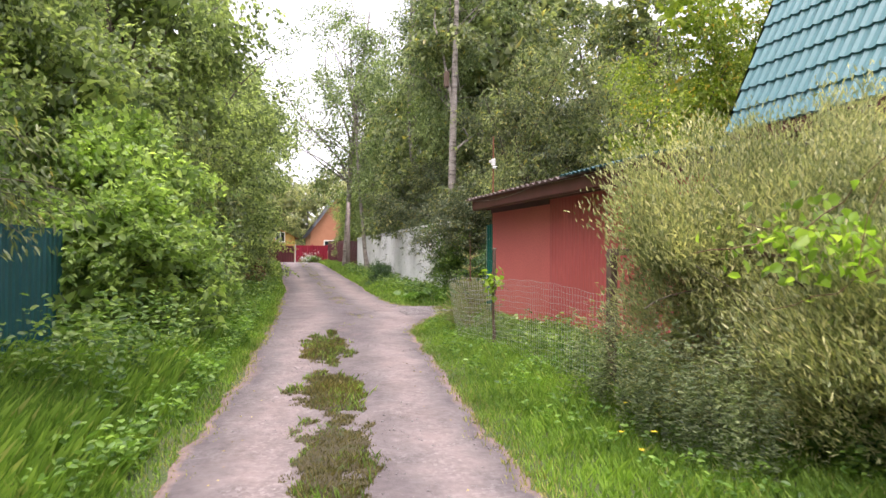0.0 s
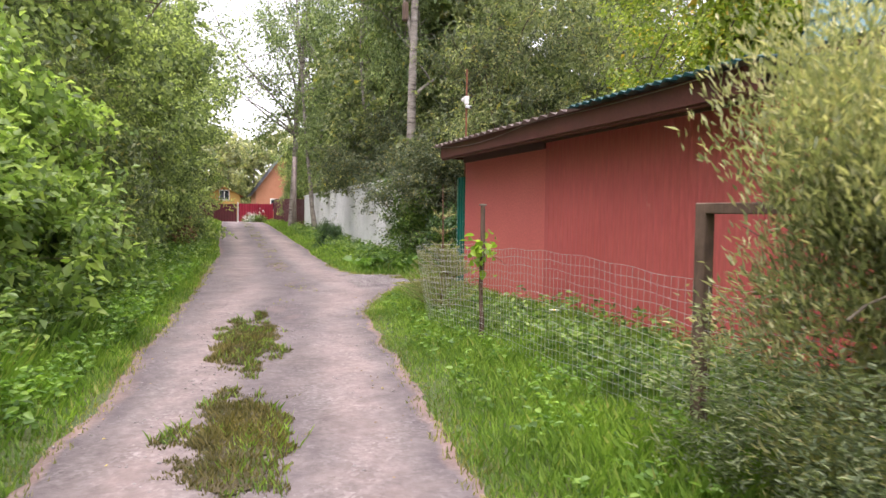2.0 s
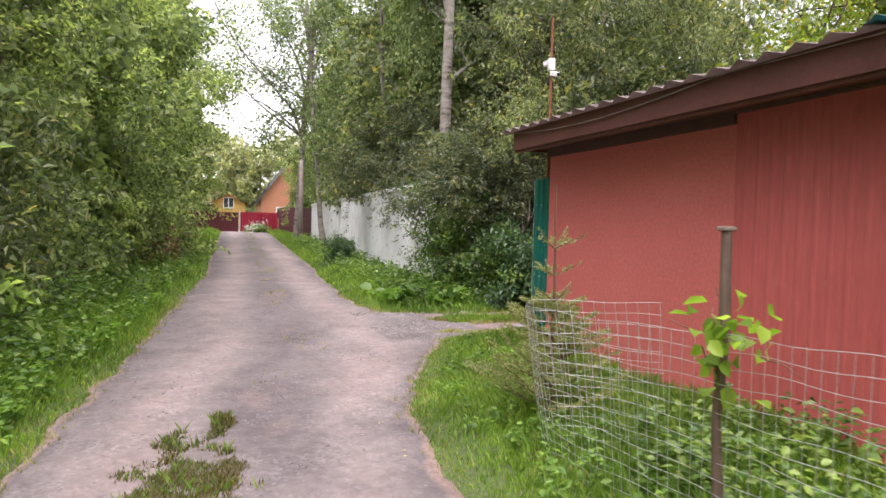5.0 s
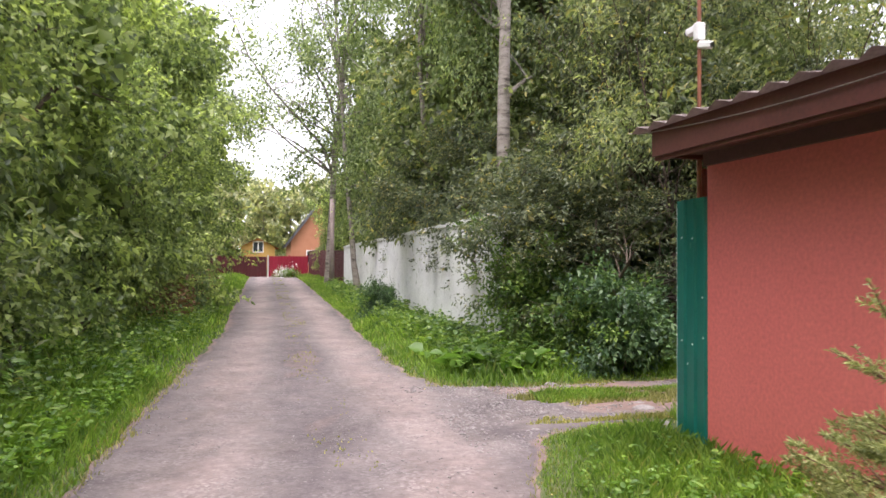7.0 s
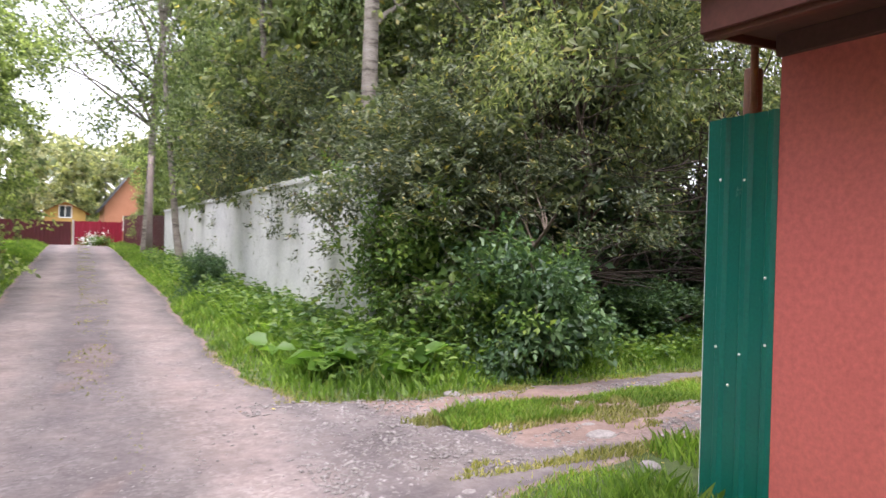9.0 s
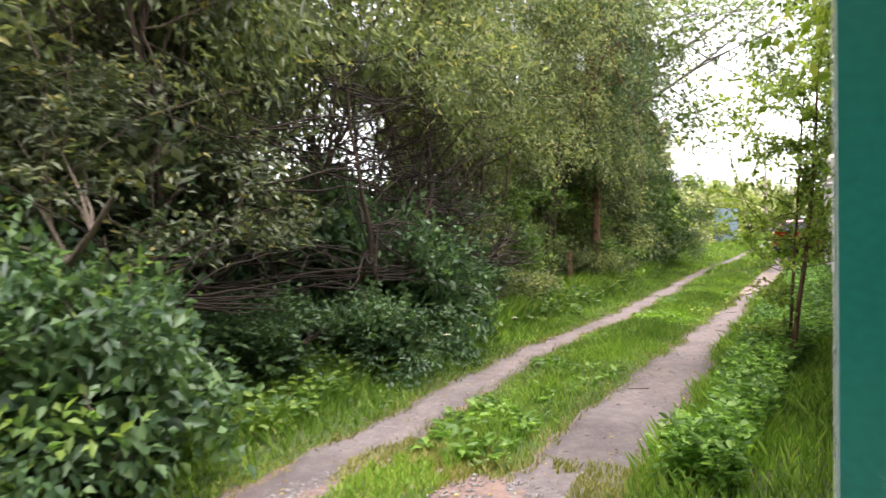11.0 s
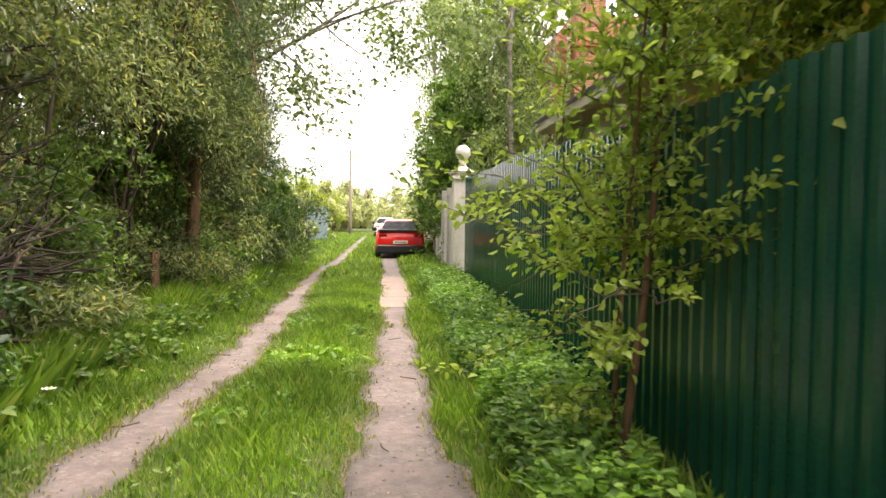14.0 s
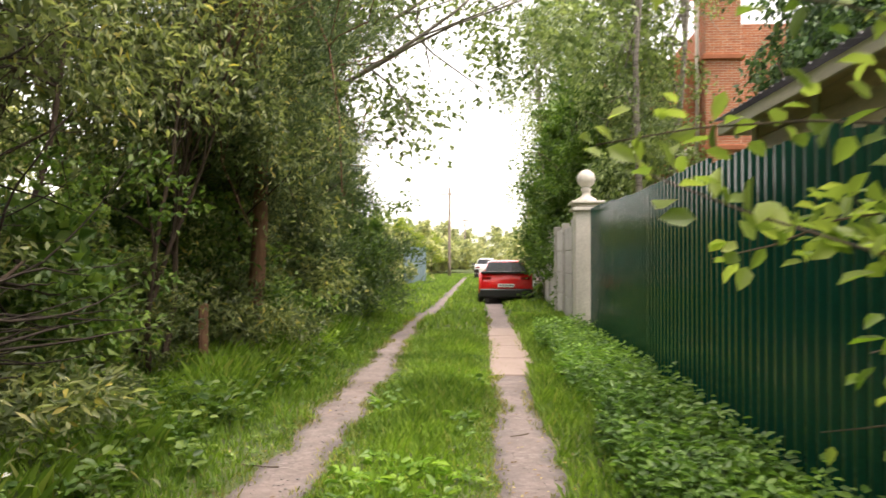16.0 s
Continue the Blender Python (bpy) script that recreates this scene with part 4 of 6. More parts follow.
# tall orange brick house
villa = thing("house", "tall orange brick house with a corner chimney half hidden by trees", "house", (34.0, 0, 0))
part("wall", boxes(((0, 4, 0), (9, 12.4, 8.6)), ((0, 12.4, 0), (9, 15.0, 3.0)), ((0, 12.4, 4.7), (9, 15.0, 7.4)), ((1.2, 12.4, 3.0), (9, 15.0, 4.7))), BRICKWORK, villa, "orange brick wall")
part("chimney", boxes(((-0.5, 11.4, 0), (0.7, 12.45, 12.4)), bevel=0.02), BRICKWORK, villa, "orange brick chimney")
part("downpipe", lathe([(0.06, 3.2), (0.06, 12.2)], 10, (-0.12, 12.58, 0)), CREAM, villa, "pale downpipe", smooth=True)
for z in (3.05, 4.7, 7.4, 9.6, 12.4):
    part("cornice", boxes(((-0.6, 11.3, z), (0.8, 12.55, z + 0.16)), bevel=0.02), BRICK, villa)
part("lintel", boxes(((-0.1, 12.46, 4.62), (0.2, 15.05, 4.80)), bevel=0.01), CREAM, villa)
part("balcony_slab", boxes(((-0.2, 12.46, 2.88), (1.2, 15.1, 3.02)), bevel=0.01), CREAM, villa)
for y in (12.9, 14.6):
    part("column", lathe([(0.11, 3.02), (0.09, 3.1), (0.09, 4.5), (0.12, 4.62)], 12, (0.1, y, 0)), CREAM, villa, "pale balcony column")
for y, z in ((5.2, 4.2), (7.5, 4.2), (9.6, 4.2), (5.2, 1.2), (7.5, 1.2)):
    w = part("window", boxes(((-0.06, y, z), (-0.002, y + 1.1, z + 1.4)), bevel=0.01), CREAM, villa)
    part("pane", boxes(((-0.075, y + 0.1, z + 0.1), (-0.062, y + 1.0, z + 1.3))), GLASS, w)
bm = bmesh.new()
for i in range(32):
    for j in range(22):
        y0, z0 = 12.46 + 0.26 * (j % 11) - 0.13 * (i % 2), 4.85 + 0.085 * i
        if j < 11 and y0 > 12.46 and y0 + 0.25 < 15.0 and not (13.0 < y0 + 0.12 < 14.4 and 5.3 < z0 < 6.85):
            box(bm, (-0.015, y0, z0), (-0.001, y0 + 0.248, z0 + 0.073))
part("brickwork", bm, BRICK, villa, kind="stuff")
bm = bmesh.new()
for i in range(34):
    for j in range(10):
        y0, z0 = 12.46 + 0.26 * j - 0.13 * (i % 2), 0.05 + 0.085 * i
        if y0 > 12.46:
            box(bm, (-0.015, y0, z0), (-0.001, y0 + 0.248, z0 + 0.073))
part("brickwork", bm, BRICK, villa, kind="stuff")

metal_fence("metal_fence", "pale blue-grey sheet fence beyond the trees", (50, 23.2), (56, 22.6), 2.1, BLUE_GREY, 2.0)
stake = thing("stake", "short broken wooden stake in the verge", "stake", (19.1, 22.0, land(19.1, 22.0)), 20)
part("stick", boxes(((-0.05, -0.05, -0.2), (0.05, 0.05, 0.95)), bevel=0.012), BARK_RED, stake)


# ---- parked cars ----
def car(label, paint, at, rz, L=4.3, W=1.68, H=1.32, liftback=True):
    """A parked car, its tail at the origin and its nose along +x."""
    c = thing("car", label, "car", at, rz)
    half = W / 2
    # x, half width, sill, belt, roof height, roof half width
    cuts = [(0.0, 0.86, 0.42, 0.80, 0.80, 0.80), (0.06, 0.95, 0.28, 0.90, 0.91, 0.80), (0.45, 1.0, 0.24, 0.93, 1.02, 0.72), (1.05, 1.0, 0.22, 0.90, 1.27, 0.64), (1.6, 1.0, 0.22, 0.88, 1.32, 0.64), (2.25, 1.0, 0.22, 0.87, 1.27, 0.64),
            (2.95, 1.0, 0.22, 0.86, 0.90, 0.74), (3.7, 0.98, 0.24, 0.76, 0.78, 0.72), (4.15, 0.92, 0.28, 0.66, 0.66, 0.70), (4.3, 0.80, 0.36, 0.55, 0.55, 0.65)]
    bm = bmesh.new()
    rings = []
    for x, w, sill, belt, roof, rw in cuts:
        x, sill, belt, roof = x * L / 4.3, sill, belt * H / 1.32, roof * H / 1.32
        w *= half
        pts = [(0.55 * w, sill), (0.95 * w, sill + 0.02), (w, sill + 0.12), (w, (sill + belt) / 2 + 0.05), (0.97 * w, belt), (max(rw, 0.1) * half + 0.3 * (0.97 * w - rw * half), belt + 0.35 * (roof - belt)), (rw * half, roof - 0.04), (rw * half * 0.8, roof), (0, roof + 0.01)]
        pts += [(-a, b) for a, b in pts[-2::-1]]
        rings.append([bm.verts.new((x, a, b)) for a, b in pts])
    for a, b in zip(rings, rings[1:]):
        for k in range(len(a)):
            bm.faces.new((a[k], a[(k + 1) % len(a)], b[(k + 1) % len(a)], b[k]))
    bm.faces.new(rings[0][::-1]), bm.faces.new(rings[-1])
    bmesh.ops.recalc_face_normals(bm, faces=bm.faces[:])
    part("body", bm, paint, c, smooth=True)
    s = H / 1.32

    def pane(name, corners, mat, label=""):
        bm = bmesh.new()
        bm.faces.new([bm.verts.new(p) for p in corners])
        bmesh.ops.solidify(bm, geom=bm.faces[:], thickness=0.012)
        return part(name, bm, mat, c, label)

    pane("rear_window", [(0.20, -0.78 * half, 0.965 * s), (0.20, 0.78 * half, 0.965 * s), (0.98, 0.60 * half, 1.262 * s), (0.98, -0.60 * half, 1.262 * s)], GLASS, "dark rear window")
    pane("windscreen", [(2.95, -0.66 * half, 0.93 * s), (2.32, -0.56 * half, 1.27 * s), (2.32, 0.56 * half, 1.27 * s), (2.95, 0.66 * half, 0.93 * s)], GLASS)
    for sgn in (-1, 1):
        pane("side_window", [(0.95, sgn * 0.93 * half, 0.96 * s), (2.7, sgn * 0.93 * half, 0.94 * s), (2.2, sgn * 0.70 * half, 1.22 * s), (1.15, sgn * 0.70 * half, 1.22 * s)], GLASS)
        part("tail_lamp", boxes(((-0.012, sgn * 0.70 * half - 0.15, 0.74 * s), (0.05, sgn * 0.70 * half + 0.15, 0.83 * s)), bevel=0.012), LAMP_RED, c, "red tail lamp")
        bm = boxes(((2.35, sgn * (half + 0.08) - 0.09, 0.90 * s), (2.45, sgn * (half + 0.08) + 0.09, 1.03 * s)), bevel=0.02)
        part("mirror", bm, BLACK, c, "black wing mirror")
        for x in (0.75, 3.45):
            wheel = part("wheel", lathe([(0.10, -0.02), (0.19, 0.0), (0.20, 0.16), (0.10, 0.17)], 16), CHROME, c)
            wheel.matrix_basis = pose(x * L / 4.3, sgn * (half - 0.09) - 0.085, 0.30, -90, 0, 0)
            bm = lathe([(0.20, 0.0), (0.27, -0.01), (0.30, 0.02), (0.30, 0.15), (0.27, 0.18), (0.20, 0.17)], 24)
            part("tyre", bm, TYRE, wheel)
    part("bumper", boxes(((-0.07, -0.95 * half, 0.22), (0.18, 0.95 * half, 0.50)), bevel=0.04), BLACK, c, "black rear bumper")
    part("underside", boxes(((0.2, -0.80 * half, 0.17), (4.0, 0.80 * half, 0.30))), BLACK, c)
    part("number_plate", boxes(((-0.066, -0.26, 0.55), (-0.048, 0.26, 0.66)), bevel=0.003), WHITE_PLASTIC, c, "white number plate with dark marks")
    for k in range(8):
        part("plate_mark", boxes(((-0.069, -0.22 + k * 0.056, 0.575), (-0.0665, -0.19 + k * 0.056, 0.635))), BLACK, c)
    if liftback:
        part("spoiler", boxes(((-0.03, -0.90 * half, 0.92 * s), (0.20, 0.90 * half, 0.985 * s)), ((0.04, -0.75 * half, 0.90 * s), (0.10, -0.71 * half, 1.0 * s)), ((0.04, 0.71 * half, 0.90 * s), (0.10, 0.75 * half, 1.0 * s)), bevel=0.012), BLACK, c, "black tail spoiler")
    part("exhaust", lathe([(0.03, 0), (0.03, 0.2)], 10), CHROME, c).matrix_basis = pose(-0.06, 0.35 * half, 0.26, 0, 90, 0)
    return c


car("red liftback car with black spoiler and bumper on the grass track", CAR_RED, (35.3, 18.3, land(35.3, 18.3)), 0, 4.3, 1.80, 1.42)
car("white car parked further along the grass track", CAR_WHITE, (62, 18.9, land(62, 18.9)), 0, 4.2, 1.7, 1.5, False)


# ---- trees and bushes ----
def lob(*items):
    return [((x, y, z), (a, b, c)) for x, y, z, a, b, c in items]


# willow bush beside the lane, with the vine on it
woody("willow_bush", "big silvery green willow bush spilling over the verge", "bush", 11,
      lob((-0.35, 0.75, 1.85, 0.75, 0.75, 0.85), (0.45, 0.5, 2.0, 0.95, 0.95, 0.85), (-0.55, 0.6, 0.95, 0.6, 0.75, 0.8), (0.3, -0.4, 1.35, 0.9, 0.9, 0.9), (-0.25, -1.4, 0.85, 0.75, 0.95, 0.75), (0.4, -2.1, 0.8, 0.9, 0.8, 0.75), (1.5, 0.0, 1.25, 1.1, 1.2, 1.0)),
      7000, 30, LEAF_SILVER, (0.066, 0.0150), BARK_PALE, 0.022, 9, 2.1, 0.35, 34, droop=-0.75, spray=0.34, inner=0.08, shell=0.36, clump=0.10, loose=0.42).matrix_basis = pose(4.50, 5.10, 0) @ Matrix.Diagonal((1, 1, 0.93, 1))

tall_a = woody("tree", "tall dense leafy roadside tree", "tree", 21,
               lob((0, 0, 3.2, 2.0, 2.0, 1.9), (0.5, 0.6, 5.6, 2.1, 2.0, 1.9), (-0.6, -0.4, 7.8, 1.9, 1.8, 1.7), (0.3, 0.3, 9.6, 1.3, 1.3, 1.4), (0.6, -0.8, 1.4, 1.7, 1.7, 1.2)),
               1500, 13, LEAF_ROADSIDE, (0.155, 0.095), BARK, 0.16, 1, 9.5, 0.02, 16, droop=0.25, spray=0.55)
tall_far = woody("tree", "tall tree behind the roadside trees", "tree", 20,
                 lob((0, 0, 3.2, 2.0, 2.0, 1.9), (0.5, 0.6, 5.6, 2.1, 2.0, 1.9), (-0.6, -0.4, 7.8, 1.9, 1.8, 1.7), (0.3, 0.3, 9.6, 1.3, 1.3, 1.4)),
                 520, 11, LEAF_ROADSIDE, (0.26, 0.17), BARK, 0.16, 1, 9.5, 0.02, 6, droop=0.25, spray=0.7)
tall_b = woody("tree", "tall dense leafy roadside tree", "tree", 22,
               lob((0, 0, 2.6, 1.9, 1.9, 1.8), (0.4, -0.6, 4.6, 1.9, 1.9, 1.7), (-0.5, 0.5, 6.3, 1.6, 1.6, 1.5), (0.2, 0.3, 1.2, 1.7, 1.7, 1.1)),
               1500, 14, LEAF_ROADSIDE, (0.135, 0.075), BARK, 0.13, 2, 6.6, 0.1, 14, droop=0.3, spray=0.5)
bush_a = woody("bush", "dense green roadside bush", "bush", 23, lob((0, 0, 1.2, 1.35, 1.35, 1.25), (0.5, 0.7, 1.9, 1.1, 1.1, 1.2), (-0.4, -0.8, 0.9, 1.1, 1.1, 0.9)),
               1000, 14, LEAF_MID, (0.11, 0.065), BARK, 0.035, 6, 1.6, 0.3, 14, droop=0.1, spray=0.4, shell=0.45)
bush_d = woody("bush", "broad-leaved bush at the edge of the lane", "bush", 36, lob((0, 0, 1.3, 1.35, 1.35, 1.3), (0.5, 0.7, 2.3, 1.1, 1.1, 1.2), (-0.4, -0.8, 0.9, 1.1, 1.1, 0.9), (0.1, -0.3, 2.6, 0.9, 0.9, 0.9)),
               1000, 12, LEAF_HAZEL, (0.145, 0.095), BARK, 0.035, 6, 2.2, 0.3, 14, droop=0.2, spray=0.4, shell=0.45)
bush_b = woody("bush", "dense green roadside bush", "bush", 24, lob((0, 0, 1.4, 1.4, 1.5, 1.4), (0.4, 0.6, 2.5, 1.1, 1.1, 1.1), (-0.3, -0.6, 0.8, 1.2, 1.2, 0.9)),
               1050, 14, LEAF_WILLOW, (0.13, 0.042), BARK, 0.035, 6, 2.0, 0.3, 14, droop=0.15, spray=0.45, shell=0.45)
bush_c = woody("bush", "low dark green leafy bush", "bush", 25, lob((0, 0, 0.65, 0.75, 0.75, 0.7), (0.3, 0.25, 0.95, 0.5, 0.5, 0.5)),
               520, 12, LEAF_DARK, (0.10, 0.055), BARK, 0.02, 6, 0.9, 0.3, 8, droop=0.2, spray=0.3, shell=0.5)
birch = woody("birch_tree", "slender birch with a thin airy crown", "tree", 26,
              lob((0, 0, 5.0, 1.3, 1.3, 1.8), (0.3, 0.2, 8.0, 1.6, 1.6, 2.0), (-0.3, 0.2, 11.0, 1.5, 1.5, 1.9), (0, 0, 13.4, 0.9, 0.9, 1.4)),
              950, 12, LEAF_BIRCH, (0.13, 0.075), BIRCH, 0.13, 1, 14.0, 0.01, 18, droop=0.9, spray=0.9, shell=0.7, inner=0.05)
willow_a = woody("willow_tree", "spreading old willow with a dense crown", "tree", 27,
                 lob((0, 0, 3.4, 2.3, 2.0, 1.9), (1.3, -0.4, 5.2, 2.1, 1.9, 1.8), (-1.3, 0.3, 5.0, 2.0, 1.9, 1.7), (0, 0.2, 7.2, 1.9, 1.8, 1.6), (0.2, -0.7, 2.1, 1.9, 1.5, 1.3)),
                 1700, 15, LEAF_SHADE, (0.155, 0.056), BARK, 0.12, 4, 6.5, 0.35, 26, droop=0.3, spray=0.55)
conifer_lobes = lob(*[(0, 0, 0.6 + k * 0.95, 1.75 - 0.19 * k, 1.75 - 0.19 * k, 0.75) for k in range(8)])
pine = woody("pine_tree", "young pine with a reddish trunk and soft needles", "tree", 28, conifer_lobes, 1500, 16, NEEDLE, (0.16, 0.020), BARK_RED, 0.13, 1, 8.0, 0.01, 22,
             droop=-0.3, spray=0.35, inner=0.1, shell=0.8)
pine_open = woody("pine_tree", "pine with a bare reddish trunk and clumps of soft needles", "tree", 37,
                  lob((0, -0.1, 2.7, 1.3, 1.3, 0.6), (0, 0, 3.6, 1.7, 1.7, 0.8), (0.6, -0.2, 4.6, 1.6, 1.5, 0.8), (-0.4, 0.2, 5.8, 1.5, 1.5, 0.8), (0.2, 0, 7.0, 1.2, 1.2, 0.8), (0, 0, 8.2, 0.8, 0.8, 0.9)), 1500, 16, NEEDLE, (0.14, 0.014), BARK_RED, 0.12, 1, 8.6, 0.02, 20,
                  droop=-0.3, spray=0.35, inner=0.08, shell=0.8)
pine_open.matrix_basis = pose(20.5, 21.95, 0)
far_tree = woody("forest_tree", "tall forest tree with light green leaves paled for haze", "tree", 29,
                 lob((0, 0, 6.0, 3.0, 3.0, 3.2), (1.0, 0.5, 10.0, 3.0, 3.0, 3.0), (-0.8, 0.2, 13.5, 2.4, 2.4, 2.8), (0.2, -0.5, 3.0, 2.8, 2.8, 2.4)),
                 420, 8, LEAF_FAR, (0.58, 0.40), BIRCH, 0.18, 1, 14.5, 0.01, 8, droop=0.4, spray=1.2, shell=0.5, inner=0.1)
dark_tree = woody("tree", "dark leafy tree behind the wall", "tree", 30,
                  lob((0, 0, 3.0, 2.4, 2.4, 2.0), (0.6, 0.6, 5.8, 2.4, 2.3, 2.1), (-0.6, -0.4, 8.6, 2.2, 2.1, 2.1), (0.1, 0.2, 11.2, 1.6, 1.6, 1.8)),
                  1150, 12, LEAF_WILLOW, (0.22, 0.11), BARK, 0.18, 1, 11.5, 0.02, 16, droop=0.4, spray=0.7)

# left side of the lane
for k, (x, y, rz, s, t) in enumerate([(-2.05, 11.0, 0, 0.8, 0.85), (-2.45, 12.4, 70, 0.95, 1.1), (-2.15, 14.7, 140, 0.95, 1.1), (-1.95, 17.4, 210, 1.0, 1.2), (-4.7, 5.4, 30, 0.9, 1.3), (-4.6, 7.8, 90, 0.9, 1.45), (-4.4, 10.2, 190, 0.9, 1.5)]):
    place(bush_b if k == 3 else bush_d, x, y, None, rz, s, t)
for k, (x, y, rz, s) in enumerate([(-4.9, 9.5, 10, 0.85), (-3.8, 13.5, 80, 0.95), (-2.90, 17.5, 150, 0.9), (-2.20, 20.8, 220, 0.85), (-2.00, 24.5, 300, 0.9), (-1.80, 28.5, 20, 0.95), (-1.60, 33, 100, 1.0), (-1.2, 38, 190, 1.05), (-0.9, 44, 260, 1.1), (7.3, 57, 30, 0.75)]):
    place(tall_b if k % 2 else tall_a, x, y, None, rz, s)
for k, (x, y, rz, s) in enumerate([(-7, 8, 40, 1.05), (-6.6, 14, 110, 1.1), (-6, 21, 200, 1.1), (-5.5, 30, 10, 1.1), (-5, 40, 80, 1.1), (-4.6, 52, 170, 1.1), (-6.5, 2, 40, 1.0), (-8, -6, 10, 1.0)]):
    place(tall_far, x, y, None, rz, s)

# right side beyond the track
for k, (x, y, rz, s, t) in enumerate([(7.75, 27.6, 30, 0.72, 0.8), (7.8, 30.6, 190, 0.75, 0.85), (7.8, 35.0, 280, 0.75, 0.85), (7.3, 22.5, 0, 0.62, 0.66), (7.25, 24.4, 250, 0.68, 0.72), (9.6, 24.2, 120, 0.85, 1.0)]):
    place(willow_a, x, y, None, rz, s, t)
for k, (x, y, rz, s) in enumerate([(9.6, 28.5, 0, 1.1), (7.9, 68, 200, 0.36), (9.2, 29.8, 200, 0.85), (9.2, 32.0, 90, 1.15), (8.7, 37, 180, 0.9), (8.2, 43, 250, 0.8), (14, 34, 10, 1.25), (19, 37, 130, 1.2), (17, 31, 220, 1.05), (11.5, 36, 70, 1.2), (7.9, 50, 40, 0.8)]):
    place(dark_tree, x, y, None, rz, s)
for k, (x, y, rz, s) in enumerate([(6.0, 40, 0, 0.95), (7.6, 33.5, 60, 1.0), (11, 38, 140, 1.15), (7.4, 47, 200, 0.9)]):
    place(birch, x, y, None, rz, s)
big_birch = woody("birch_tree", "tall birch with a thick pale trunk", "tree", 31,
                  lob((0.4, 2.2, 8.0, 2.2, 1.7, 2.2), (0.8, 2.3, 11.0, 2.4, 1.9, 2.4), (0.2, 2.0, 14.0, 2.0, 1.8, 2.4)),
                  1300, 14, LEAF_BIRCH, (0.12, 0.06), BIRCH, 0.19, 1, 15.5, 0.0, 16, wobble=0.008, droop=0.8, spray=0.9, shell=0.7, inner=0.05)
big_birch.matrix_basis = pose(6.95, 26.0, 0)
knot = part("knot", boxes(((-0.32, -0.14, 7.55), (-0.14, 0.10, 8.15)), bevel=0.05), WOOD_DARK, big_birch, "dark broken branch stub")

wide_birch = woody("birch_tree", "tall birch with drooping airy boughs reaching over the way", "tree", 33,
                   lob((0, 0, 6.5, 1.2, 1.2, 1.8), (2.0, 0, 8.2, 1.7, 1.3, 1.6), (0.3, 0, 9.8, 1.6, 1.5, 1.6), (1.3, 0.2, 12.2, 1.8, 1.4, 1.8), (0, 0, 14.6, 1.0, 1.0, 1.5)),
                   800, 13, LEAF_BIRCH, (0.13, 0.070), BIRCH, 0.12, 1, 15.2, 0.0, 20, wobble=0.015, droop=1.1, spray=1.0, shell=0.8, inner=0.0)
wide_birch.matrix_basis = pose(5.75, 48.5, land(5.75, 48.5), 0, 0, 180) @ Matrix.Diagonal((1.7, 1.5, 1.12, 1))
place(wide_birch, 26.3, 22.6, None, -90, 1.0, 0.8)

# bushes by the track mouth and under the willows
for k, (x, y, rz, s, t) in enumerate([(7.0, 20.95, 0, 0.95, 1.0), (11.9, 21.5, 60, 0.95, 1.1), (9.6, 22.0, 140, 0.8, 0.7), (13.6, 22.2, 200, 0.9, 0.8), (5.75, 24.9, 20, 0.4, 0.6), (5.2, 31.0, 20, 0.62, 1.0), (8.4, 22.9, 20, 1.2, 1.5), (9.8, 23.0, 120, 1.1, 1.4), (11.2, 23.0, 220, 1.1, 1.3), (12.9, 23.0, 320, 1.1, 1.3), (14.8, 23.0, 120, 1.1, 1.2), (16.4, 22.9, 80, 0.75, 0.75), (18.6, 23.0, 80, 0.6, 0.7), (10.7, 21.2, 33, 0.7, 0.8)]):
    place(bush_c, x, y, None, rz, s, t)
for k, (x, y, rz, s, t) in enumerate([(6.5, 22.5, 40, 0.75, 1.0), (15.4, 22.75, 40, 0.7, 0.9), (17.0, 23.0, 200, 0.7, 1.0), (18.5, 22.9, 120, 0.62, 0.8), (19.9, 23.2, 100, 0.7, 0.9), (20.4, 22.6, 10, 0.66, 1.15), (20.5, 22.9, 90, 0.9, 1.0), (23.5, 23.0, 180, 0.95, 1.1), (27.8, 22.5, 250, 0.9, 1.0)]):
    place(bush_b if k % 2 else bush_a, x, y, None, rz, s, t)


